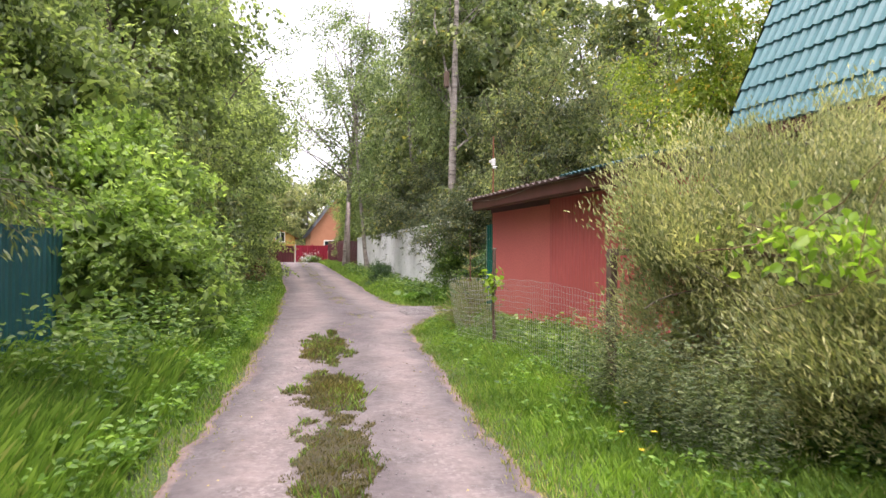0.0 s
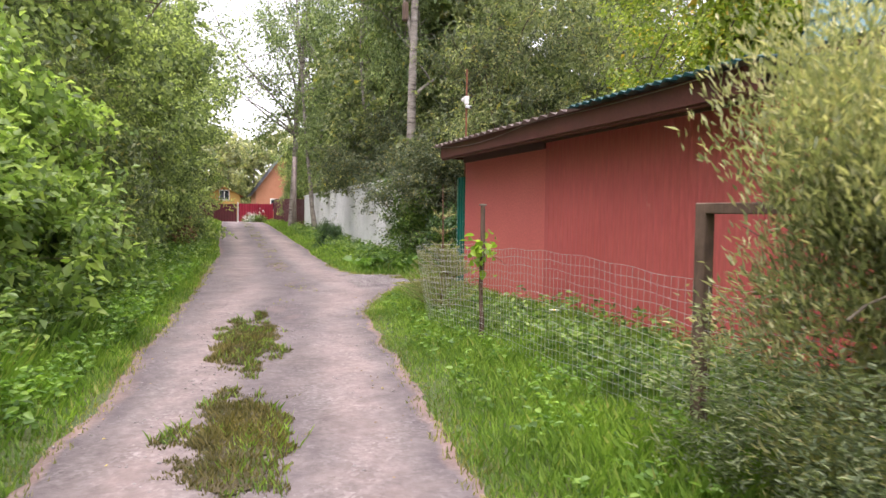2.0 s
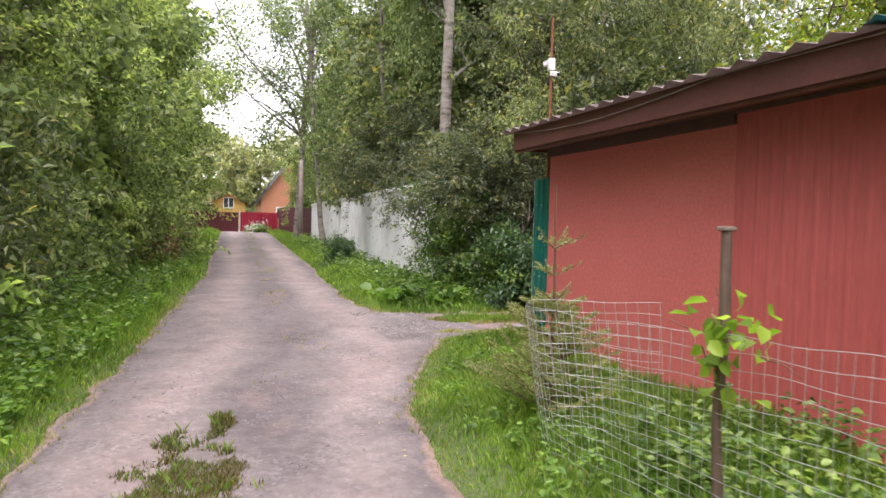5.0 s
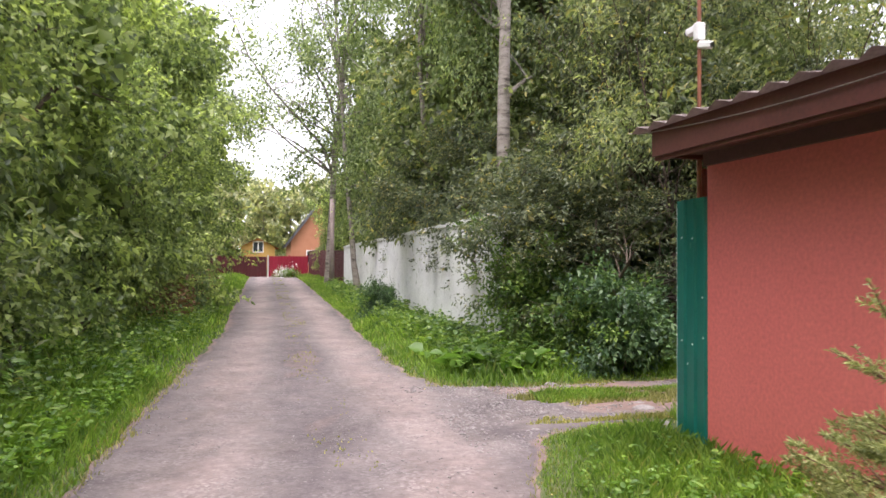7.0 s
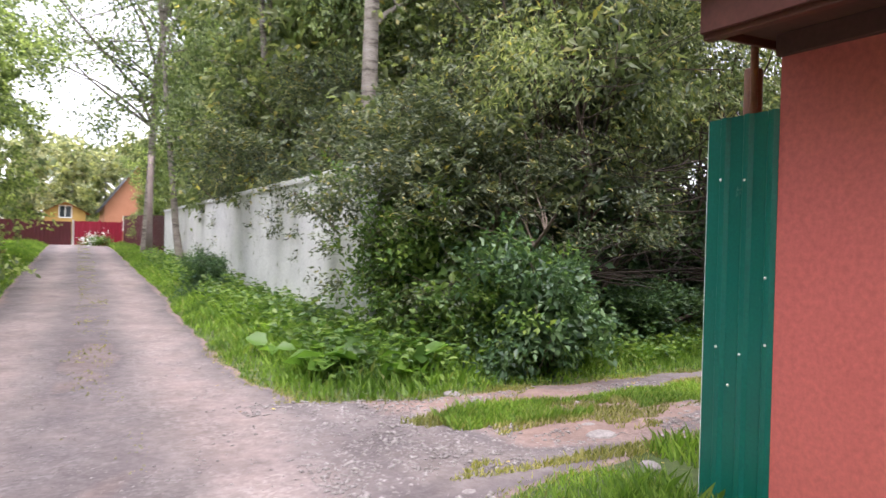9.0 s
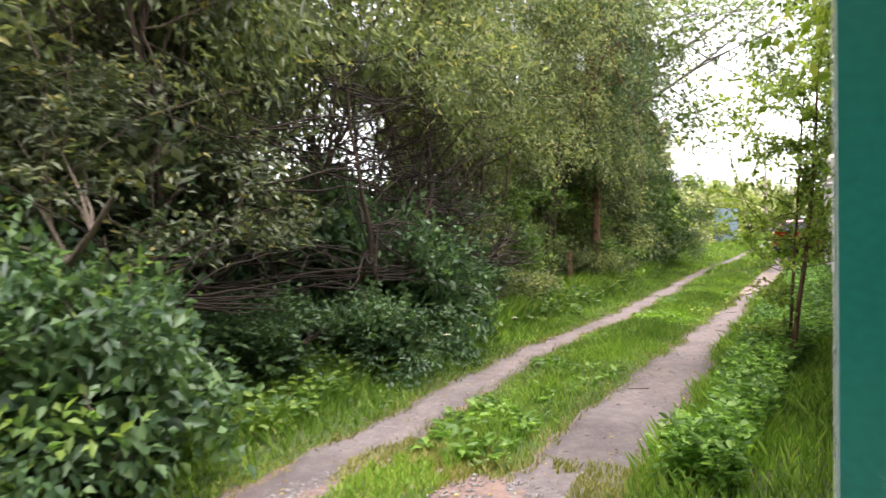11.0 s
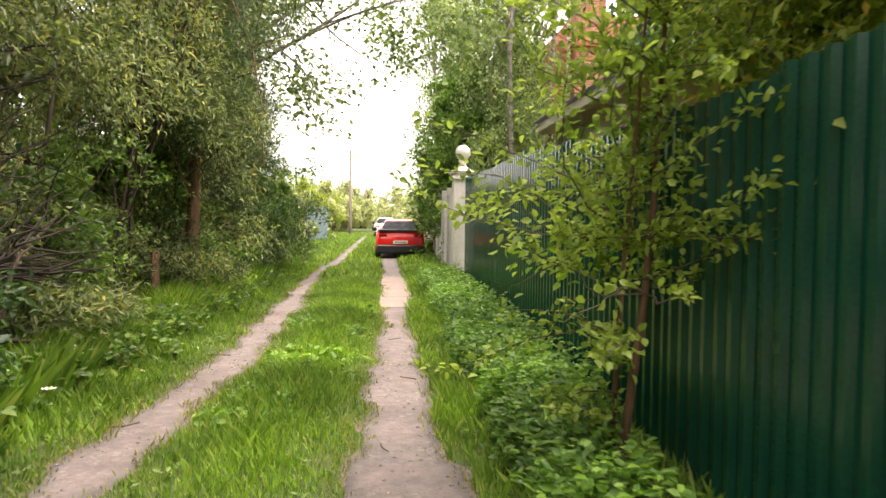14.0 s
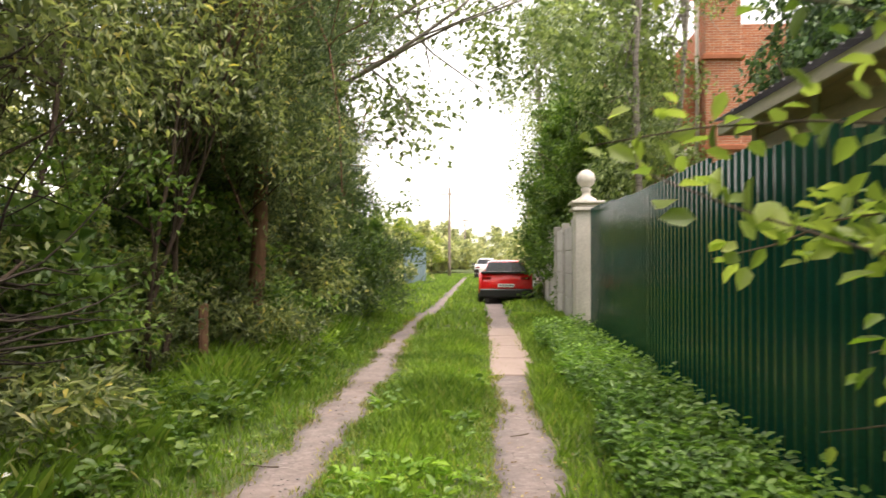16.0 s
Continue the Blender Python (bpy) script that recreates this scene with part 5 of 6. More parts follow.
def leaning_willow(x, y, seed, label):
    """Old willow: thick stems leaning out low, arching boughs above them and a thicket of bare twigs; the track side stays clear."""
    r = np.random.default_rng(seed)
    root = thing("willow_tree", label, "tree", (x, y, land(x, y)))
    tubes = []
    for k in range(7):
        way = [r.uniform(-0.7, 1.0), r.uniform(-0.55, 0.3), r.uniform(0.5, 1.1)]
        pts = wander(r, [r.normal() * 0.15, r.normal() * 0.12, -0.15], way, r.uniform(2.4, 3.8), 10, 0.12, -0.01)
        pts[:, 1] = np.maximum(pts[:, 1], -1.1 + 0.1 * (pts[:, 1] + 1.1))
        rad = np.linspace(r.uniform(0.035, 0.065), 0.010, 11)
        put("stem", tubes_mesh("stem", [(pts, rad)], BARK_STEM, 8), root)
        for _ in range(26):
            i = r.integers(4, 11)
            twig = wander(r, pts[i], [r.uniform(-0.3, 1.0), r.normal() * 0.45 - 0.15, r.normal() * 0.22 + 0.05], r.uniform(0.8, 2.2), 8, 0.13, 0.0)
            twig[:, 1] = np.where(twig[:, 1] < -1.0, -1.0 + 0.3 * (twig[:, 1] + 1.0), twig[:, 1])
            twig[:, 2] = np.where(twig[:, 2] < 1.1, 1.1 + 0.2 * (twig[:, 2] - 1.1), twig[:, 2])
            tubes.append((twig, np.linspace(0.012, 0.003, 9)))
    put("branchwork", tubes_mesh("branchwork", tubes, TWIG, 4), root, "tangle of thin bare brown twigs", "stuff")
    return root


for k, (x, y) in enumerate(((9.0, 22.3), (11.2, 22.5), (13.4, 22.7), (14.6, 23.0))):
    leaning_willow(x, y, 41 + k, "old willow with low leaning stems and bare twigs")
over = woody("willow_tree", "willow crown arching over the grass track", "tree", 45,
             lob((0, 0.4, 3.9, 2.2, 1.6, 0.95), (-0.6, -0.8, 4.2, 1.9, 1.4, 1.0), (0.9, -0.4, 3.7, 1.6, 1.2, 0.8), (0.8, 0.2, 5.6, 2.1, 1.9, 1.3), (-0.8, 0.8, 6.8, 1.9, 1.8, 1.3), (0, 0, 8.0, 1.6, 1.6, 1.2)),
             1050, 15, LEAF_WILLOW, (0.105, 0.033), BARK_STEM, 0.055, 3, 6.5, 0.18, 26, droop=0.35, spray=0.5)
for x, y, rz, s in ((9.0, 22.5, 0, 0.95), (11.4, 22.9, 160, 0.95), (13.9, 22.8, 20, 0.95), (17.2, 23.4, 190, 1.0), (21.5, 24.4, 300, 1.05)):
    place(over, x, y, None, rz, s)
for x, y, rz, s in ((18.7, 22.4, 130, 0.82), (20.7, 22.5, 20, 0.76), (15.6, 22.9, 70, 0.72)):
    place(over, x, y, None, rz, s)
for x, y, rz, s in ((22.6, 23.3, 0, 0.9), (25.0, 22.5, 90, 1.05), (29.5, 22.7, 30, 0.9)):
    place(pine, x, y, None, rz, s)

# south side, behind the green fence
light_tree = woody("tree", "yellow-green leafy tree behind the green fence", "tree", 46,
                   lob((0, 0, 3.2, 1.8, 1.6, 1.3), (0.4, 0.2, 5.0, 1.9, 1.8, 1.5), (-0.3, 0, 6.8, 1.5, 1.5, 1.4)),
                   1200, 13, LEAF_LIME, (0.10, 0.055), BARK, 0.1, 2, 6.5, 0.1, 14, droop=0.3, spray=0.5)
for x, y, rz, s in ((10.4, 15.3, 0, 1.05), (12.2, 15.3, 130, 0.95), (13.0, 14.4, 230, 0.85), (13.0, 15.9, 310, 0.62), (11.4, 15.6, 60, 0.75)):
    place(light_tree, x, y, None, rz, s)
thuja = woody("thuja_tree", "dense bright green thuja column", "tree", 47, lob((0, 0, 1.3, 0.95, 0.95, 1.5), (0, 0, 3.2, 0.85, 0.85, 1.6), (0, 0, 4.9, 0.55, 0.55, 1.2)),
              900, 12, THUJA, (0.13, 0.07), BARK, 0.07, 1, 5.2, 0, 6, droop=-0.3, spray=0.25, inner=0.15, shell=0.2)
for x, y, s in ((32.6, 16.0, 1.15), (34.6, 16.1, 1.25), (36.8, 16.2, 1.3), (31.2, 16.0, 0.9)):
    place(thuja, x, y, None, x * 60, s)
vine_hedge = woody("hedge", "tall dark green leafy hedge by the brick house", "hedge", 48, lob((0, 0, 3.5, 2.6, 1.6, 3.0), (1.0, 0, 6.0, 2.2, 1.6, 2.4), (-1.5, 0, 2.0, 2.0, 1.5, 2.0)),
                   3600, 12, LEAF_DARK, (0.15, 0.10), BARK, 0.1, 3, 6, 0.1, 8, droop=0.6, spray=0.4)
vine_hedge.matrix_basis = pose(25.5, 11.2, 0) @ Matrix.Scale(1.1, 4)
for x, y, rz, s in ((28.6, 15.5, 30, 0.78), (30.6, 14.6, 100, 0.9), (32.0, 15.3, 200, 0.75), (26.0, 22.3, 77, 0.62), (40.0, 16.0, 120, 0.85), (44, 16.4, 220, 0.9)):
    place(birch, x, y, None, rz, s)
for x, y, rz, s in ((50, 14.5, 120, 0.8), (60, 13.6, 10, 0.7)):
    place(tall_far, x, y, None, rz, s)
for x, y, rz, s in ((34, 24.8, 30, 0.34), (40, 25.0, 120, 0.36), (47, 25.6, 120, 0.38), (60, 26.0, 10, 0.42), (70, 25.5, 10, 0.42), (82, 25.0, 60, 0.42)):
    place(tall_far, x, y, None, rz, s)

for x, y, rz, s in ((46, 26.3, 70, 0.5), (41, 26.5, 10, 0.55), (57.5, 24.6, 90, 0.55), (63, 24, 300, 0.5), (72, 23.5, 40, 0.5)):
    place(light_tree, x, y, None, rz, s, 0.85)
far_bush = woody("bush", "distant green bushes along the grass track, paled for haze", "bush", 49, lob((0, 0, 1.3, 2.4, 2.2, 1.7), (2.0, 0.6, 1.0, 1.9, 1.9, 1.3), (-1.9, -0.5, 1.5, 1.9, 1.8, 1.8), (0.4, 0.3, 2.9, 1.4, 1.4, 1.3)),
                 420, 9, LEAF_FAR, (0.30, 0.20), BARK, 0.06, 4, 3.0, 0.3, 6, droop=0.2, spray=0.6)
fb = np.random.default_rng(9)
for x, y, s in [*[(39 + 5.2 * k, 26.2 + 0.5 * (k % 3) - 0.16 * max(0, k - 3), 0.75 + 0.05 * k) for k in range(12)], *[(47 + 5.5 * k, 14.4 - 0.4 * (k % 3), 0.8 + 0.05 * k) for k in range(11)], *[(112 + 3 * (k % 2), 3 + 3.4 * k, 1.2) for k in range(11)]]:
    place(far_bush, x, y, None, fb.uniform(0, 360), s * fb.uniform(0.85, 1.15))
discard(far_bush)
for x, y, h in ((67, 21.7, 6.8), (105, 21.6, 6.8)):
    pole = thing("utility_pole", "slim grey wooden power pole with a short crossarm", "pole", (x, y, land(x, y)))
    part("pole", lathe([(0.13, -0.3), (0.12, 1.0), (0.09, h)], 10), WOOD_GREY, pole, smooth=True)
    part("crossarm", boxes(((-0.04, -0.7, h - 0.5), (0.04, 0.7, h - 0.42)), bevel=0.005), WOOD_GREY, pole)

# forest all round
fr = np.random.default_rng(5)
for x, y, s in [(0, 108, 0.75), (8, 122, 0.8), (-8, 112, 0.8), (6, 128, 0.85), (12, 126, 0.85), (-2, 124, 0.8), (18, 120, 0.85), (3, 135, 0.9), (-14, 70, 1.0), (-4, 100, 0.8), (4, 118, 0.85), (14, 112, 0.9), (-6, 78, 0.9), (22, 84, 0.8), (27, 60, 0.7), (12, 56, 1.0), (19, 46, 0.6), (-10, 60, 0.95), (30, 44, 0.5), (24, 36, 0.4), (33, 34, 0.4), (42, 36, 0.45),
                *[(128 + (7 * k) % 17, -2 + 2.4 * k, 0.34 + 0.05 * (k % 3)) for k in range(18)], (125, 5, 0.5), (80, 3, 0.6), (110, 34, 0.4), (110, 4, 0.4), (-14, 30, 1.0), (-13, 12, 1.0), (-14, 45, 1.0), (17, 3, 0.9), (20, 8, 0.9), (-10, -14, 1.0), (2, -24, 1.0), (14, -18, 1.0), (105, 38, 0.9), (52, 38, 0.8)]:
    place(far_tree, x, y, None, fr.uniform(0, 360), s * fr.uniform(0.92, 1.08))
for ob in (bush_d, tall_a, tall_far, tall_b, bush_a, bush_b, bush_c, birch, willow_a, pine, far_tree, dark_tree, over, light_tree, thuja):
    discard(ob)

# sapling on the right of the grass track
r = np.random.default_rng(61)
sapling = thing("sapling", "young broad-leaved sapling with a forked reddish stem by the green fence", "tree", (12.40, 17.52, 0))
stems, twigs, ends = [], [], []
for k, (dx, lean, top) in enumerate(((0, -0.02, 3.6), (0.035, -0.025, 2.9))):
    pts = wander(r, [dx, 0, -0.1], [lean, 0.0, 1], top, 12, 0.035, 0.08)
    put("stem", tubes_mesh("stem", [(pts, np.linspace(0.029 - 0.009 * k, 0.007, 13))], BARK_RED, 8), sapling)
    for _ in range(34):
        i = r.integers(4, 13)
        a = r.uniform(0, 2 * np.pi)
        tw = wander(r, pts[i], [math.cos(a), math.sin(a) * 0.9 + 0.25, 0.2], r.uniform(0.5, 1.45), 7, 0.2, 0.0)
        twigs.append((tw, np.linspace(0.006, 0.0015, 8)))
        ends.append(tw)
for way, z, L in (((0.9, 0.5, 0.0), 1.42, 1.2), ((-0.3, 0.9, 0.2), 1.45, 1.1), ((-0.9, 0.2, 0.3), 1.7, 1.1), ((0.3, 0.9, 0.25), 1.5, 1.2), ((0.8, 0.4, 0.2), 1.7, 1.2), ((0.9, 0.35, 0.1), 0.55, 0.55), ((-0.3, 0.9, 0.2), 0.45, 0.5), ((0.5, 0.7, 0.25), 0.85, 0.7), ((-0.8, 0.1, 0.3), 0.7, 0.5)):
    tw = wander(r, [0, 0, z], way, L, 8, 0.16, -0.01)
    twigs.append((tw, np.linspace(0.007, 0.0015, 9)))
    ends.append(tw)
put("branchwork", tubes_mesh("branchwork", twigs, BARK, 5), sapling, kind="stuff")


def leaf6(r, pos, way, length, width, up=1.2):
    """Broad oval leaves of six vertices, creased and cupped."""
    n = len(pos)
    way = unit(way)
    lean = unit(r.normal(size=(n, 3)) * 0.7 + [0, 0, up])
    side = unit(np.cross(way, lean))
    nrm = np.cross(side, way)
    L, W = (length * r.uniform(0.6, 1.25, n))[:, None], (width * r.uniform(0.7, 1.2, n))[:, None]
    c = nrm * W * 0.12
    v = np.stack([pos, pos + way * L * 0.3 + side * W * 0.46 + c, pos + way * L * 0.7 + side * W * 0.38 + c, pos + way * L - nrm * L * 0.15,
                  pos + way * L * 0.7 - side * W * 0.38 + c, pos + way * L * 0.3 - side * W * 0.46 + c], 1).reshape(-1, 3)
    f = (np.arange(n)[:, None, None] * 6 + np.array([[0, 1, 2], [0, 2, 3], [0, 3, 4], [0, 4, 5]])).reshape(-1, 3)
    return v, f


pos, way = [], []
for tw in ends:
    for i in range(1, len(tw)):
        for _ in range(11):
            t = r.random()
            pos.append(tw[i - 1] * (1 - t) + tw[i] * t + r.normal(size=3) * 0.03)
            way.append(unit(tw[i] - tw[i - 1]) * 0.6 + r.normal(size=3) * 0.6)
keep = (np.array(pos)[:, 2] > 1.15) | (np.array(pos)[:, 2] < 0.98) & (r.random(len(pos)) < 0.7)
v, f = leaf6(r, np.array(pos)[keep], np.array(way)[keep], 0.060, 0.038)
put("leaves", raw_mesh("leaves", v, f, LEAF_SAPLING), sapling, kind="stuff")

# overhanging branch at the green fence further on
r = np.random.default_rng(64)
branch = thing("branch", "leafy branch with broad pale green leaves hanging over the green fence", "branch", (13.15, 16.82, -0.22))
tubes, pos, way = [], [], []
for start, goal in (((0.4, -0.2, 2.35), (-0.35, 0.70, 1.60)), ((0.5, -0.2, 2.4), (-0.1, 0.5, 1.45)), ((0.3, -0.2, 2.4), (-0.45, 0.5, 2.05)), ((0.5, -0.3, 2.5), (0.0, 0.6, 1.85)), ((0.6, 0.0, 1.9), (0.1, 0.75, 1.15)), ((0.8, 0.0, 2.2), (0.3, 0.7, 1.55))):
    a = np.array(start)
    tw = wander(r, a, np.array(goal) - a, np.linalg.norm(np.array(goal) - a) * 1.1, 8, 0.1)
    tubes.append((tw, np.linspace(0.009, 0.002, 9)))
    for i in range(2, 9):
        for _ in range(5):
            pos.append(tw[i] + r.normal(size=3) * 0.04), way.append(tw[i] - tw[i - 1] + r.normal(size=3) * 0.09)
put("branchwork", tubes_mesh("branchwork", tubes, BARK, 5), branch, kind="stuff")
v, f = leaf6(r, np.array(pos), np.array(way), 0.085, 0.050)
put("leaves", raw_mesh("leaves", v, f, LEAF_OVER), branch, kind="stuff")

# drooping willow boughs over the blue-green fence
r = np.random.default_rng(66)
droop_branch = thing("branch", "drooping willow bough with long pale-backed leaves above the tall grass", "branch", (-3.4, 7.6, 2.5))
tubes, pos, way = [], [], []
for k in range(15):
    a = np.array([r.uniform(-0.8, 0.0), r.uniform(-2.4, 1.8), r.uniform(-0.3, 0.7)])
    tw = wander(r, a, [1.0, r.uniform(-0.3, 0.5), r.uniform(-0.1, 0.3)], r.uniform(1.2, 2.1), 10, 0.08, -0.07)
    tubes.append((tw, np.linspace(0.012, 0.002, 11)))
    for i in range(2, 11):
        for _ in range(17):
            pos.append(tw[i] + r.normal(size=3) * [0.10, 0.14, 0.08]), way.append((tw[i] - tw[i - 1]) * 3 + r.normal(size=3) * 0.35 + [0, 0, -0.35])
put("branchwork", tubes_mesh("branchwork", tubes, BARK, 5), droop_branch, kind="stuff")
v, f = leaf6(r, np.array(pos), np.array(way), 0.105, 0.028)
put("leaves", raw_mesh("leaves", v, f, LEAF_WILLOW), droop_branch, kind="stuff")

# young spruce in the wire mesh
spruce = thing("spruce_sapling", "young spruce with a thin leader and rising needled branches", "tree", (3.96, 13.35, 0))
trunk_pts = [(0, 0, -0.1), (0, 0, 0.5), (0.01, 0, 1.1), (0.0, 0.01, 1.93)]
put("trunk", tubes_mesh("trunk", [(trunk_pts, [0.025, 0.02, 0.012, 0.005])], BARK_RED, 7), spruce)
tubes, pos, way = [], [], []
for z in np.r_[np.arange(0.10, 1.06, 0.10), 1.2, 1.42]:
    reach = 0.62 * (1.15 - z) / 1.05 + 0.16 if z < 1.0 else 0.27
    for k in range(8 if z < 1.0 else 4):
        a = r.uniform(0, 2 * np.pi)
        tw = wander(r, [0, 0, z], [math.cos(a), math.sin(a), 0.5 if z > 1 else 0.42], reach * r.uniform(0.7, 1.15), 7, 0.06, 0.02)
        tubes.append((tw, np.linspace(0.006, 0.002, 8)))
        side = unit(np.cross(tw[-1] - tw[0], [0, 0, 1.0]))
        sub = [tw]
        for i in range(2, 7 if z < 1 else 3):
            for s in (-1, 1):
                sub.append(wander(r, tw[i], (tw[i] - tw[i - 1]) * 12 + side * s * 0.7 + [0, 0, 0.15], reach * 0.4 * (8 - i) / 6, 4, 0.05))
        for line in sub:
            for i in range(1, len(line)):
                m = 7
                t = r.random((m, 1))
                pos.append(line[i - 1] * (1 - t) + line[i] * t)
                way.append(unit(line[i] - line[i - 1])[None] * 0.9 + r.normal(size=(m, 3)) * 0.6)
tubes += [([(0, 0, 1.2), (0, 0, 1.93)], [0.006, 0.004])]
put("branchwork", tubes_mesh("branchwork", tubes, BARK_RED, 4), spruce, kind="stuff")
v, f = leaf_arrays(r, np.concatenate(pos), np.concatenate(way), 0.030, 0.007, 0.3)
put("needles", raw_mesh("needles", v, f, NEEDLE_YOUNG), spruce, kind="stuff")

# vine leaves on the posts and the willow bush
def vine(name, label, centre, size, n, leaf, mat, seed, category="vine"):
    r = np.random.default_rng(seed)
    root = thing(name, label, category, centre)
    p = r.normal(size=(n, 3)) * np.array(size)
    v, f = leaf6(r, p, r.normal(size=(n, 3)) + [-0.3, -0.2, -0.5], leaf, leaf * 0.85, 0.7)
    put("leaves", raw_mesh("leaves", v, f, mat), root, kind="stuff")
    lines = [(wander(r, p[k], r.normal(size=3), max(size) * 1.6, 5, 0.3), np.linspace(0.004, 0.002, 6)) for k in range(6)]
    put("stem", tubes_mesh("stem", lines, BARK_RED, 4), root)
    return root


vine("vine", "fresh light green vine leaves climbing the grey post", (3.60, 10.78, 1.12), (0.09, 0.12, 0.13), 46, 0.10, LEAF_OVER, 71)
vine("vine", "fresh light green vine sprawling over the willow bush", (3.45, 3.75, 1.62), (0.22, 0.42, 0.13), 260, 0.085, LEAF_OVER, 72)


# ---- grass, weeds and stones ----
def free(x, y):
    """Metres away from gravel and tracks."""
    return -np.maximum(lane_inside(x, y), np.maximum(apron_inside(x, y), rut_inside(x, y)))


def blades(name, label, seed, n, xr, yr, keep, hmin, hmax, mat, width=0.007, bias=None):
    r = np.random.default_rng(seed)
    x, y = r.uniform(*xr, n), r.uniform(*yr, n)
    ok = keep(x, y)
    x, y = x[ok], y[ok]
    m = len(x)
    h = r.uniform(hmin, hmax, m) * (0.7 + 0.3 * wave(x * 0.8, y * 0.8)).clip(0.35, 1.2) * (bias(x, y) if bias else 1)
    a = r.uniform(0, 2 * np.pi, m)
    side = np.stack([np.cos(a), np.sin(a), 0 * a], 1) * (1.15 * width * r.uniform(0.7, 1.4, m))[:, None]
    lean = np.stack([np.cos(a + 1.4), np.sin(a + 1.4), 0 * a], 1) * (h * r.uniform(0.1, 0.7, m))[:, None]
    b = np.stack([x, y, height(x, y) - 0.01], 1)
    up = np.stack([0 * h, 0 * h, h], 1)
    v = np.stack([b - side, b + side, b + lean * 0.4 + up * 0.6 + side * 0.6, b + lean + up * 0.95], 1).reshape(-1, 3)
    f = (np.arange(m)[:, None, None] * 4 + np.array([[0, 1, 2], [0, 2, 3]])).reshape(-1, 3)
    return tagged(new(name, raw_mesh(name, v, f, mat)), label, "grass", "", "stuff")


def weeds(name, label, seed, n, xr, yr, keep, leaf, per, tall, mat, ratio=0.6, flat=1.0):
    """Leafy plants: a few stems of leaves each."""
    r = np.random.default_rng(seed)
    x, y = r.uniform(*xr, n), r.uniform(*yr, n)
    ok = keep(x, y)
    x, y = x[ok], y[ok]
    k = np.repeat(np.arange(len(x)), per)
    t = r.random(len(k))
    ht = tall * r.uniform(0.5, 1.15, len(x))[k] * t
    a = r.uniform(0, 2 * np.pi, len(k))
    out = np.stack([np.cos(a), np.sin(a), 0 * a], 1)
    spreadr = (leaf * 0.5)
    p = np.stack([x[k], y[k], height(x[k], y[k]) + ht + 0.02], 1) + out * spreadr * r.random((len(k), 1))
    v, f = leaf6(r, p, out + [0, 0, 0.25] + r.normal(size=(len(k), 3)) * 0.2, leaf, leaf * ratio, 1.5 * flat)
    return tagged(new(name, raw_mesh(name, v, f, mat)), label, "plants", "", "stuff")


def left_side(x, y):
    return (x < np.interp(y, *LEFT) + 0.02) & (free(x, y) > -0.02)


def right_side(x, y):
    return (x > np.interp(y, *RIGHT) - 0.02) & (free(x, y) > -0.02)


blades("grass", "tall lush verge grass", 81, 110000, (-4.2, 1.2), (1.5, 22), left_side, 0.16, 0.5, GRASS, 0.006, lambda x, y: (0.25 + free(x, y)).clip(0.3, 1.1))
blades("grass", "verge grass further along the lane", 82, 33000, (-2.5, 2.0), (22, 62), left_side, 0.15, 0.45, GRASS, 0.014, lambda x, y: (0.3 + free(x, y)).clip(0.35, 1.0))
blades("grass", "fresh grass on the corner verge", 83, 120000, (1.6, 5.6), (1.5, 18.4), lambda x, y: right_side(x, y) & (x < 5.45) & (y < 18.3), 0.09, 0.26, GRASS, 0.0048, lambda x, y: (0.35 + free(x, y)).clip(0.4, 1.1))
blades("grass", "verge grass by the white wall", 84, 60500, (3.8, 7.6), (20.2, 46), lambda x, y: (free(x, y) > 0) & (y > 20.3) & (x > np.interp(y, *RIGHT)), 0.12, 0.42, GRASS, 0.010, lambda x, y: (0.35 + free(x, y)).clip(0.4, 1.1))
blades("grass", "verge grass towards the gate", 85, 13750, (4.2, 6.6), (46, 62), lambda x, y: free(x, y) > 0, 0.12, 0.35, GRASS, 0.018)
blades("grass", "short grass between the wheel tracks", 86, 60500, (6.6, 26), (18.7, 20.6), lambda x, y: (free(x, y) > 0.0) & (y < 20.45), 0.07, 0.22, GRASS, 0.006, lambda x, y: (0.45 + 1.4 * free(x, y)).clip(0.4, 1.1) * np.interp(x, [6, 9, 11], [0.45, 0.6, 1.0]))
blades("grass", "verge grass under the willows", 87, 71500, (7.5, 30), (20.3, 23), lambda x, y: (free(x, y) > 0) & (y > 20.3), 0.10, 0.32, GRASS, 0.007, lambda x, y: (0.35 + free(x, y)).clip(0.4, 1.1))
blades("grass", "grass at the foot of the green fence", 88, 33000, (6, 30), (17.15, 18.5), lambda x, y: free(x, y) > 0, 0.10, 0.28, GRASS, 0.007)
blades("grass", "far track grass", 89, 38500, (26, 75), (16.8, 25), lambda x, y: free(x, y) > 0, 0.10, 0.3, GRASS, 0.02)
blades("grass", "dry short grass along the gravel edges", 90, 190000, (-1.6, 9), (1.0, 24), lambda x, y: (free(x, y) > -0.07 - 0.13 * np.abs(wave(x * 7, y * 6))) & (free(x, y) < 0.16), 0.03, 0.10, GRASS_DRY, 0.005)
blades("grass", "dry short grass along the wheel tracks", 91, 90000, (6.5, 30), (17.6, 21.6), lambda x, y: (free(x, y) > -0.10) & (free(x, y) < 0.12), 0.03, 0.10, GRASS_DRY, 0.005)


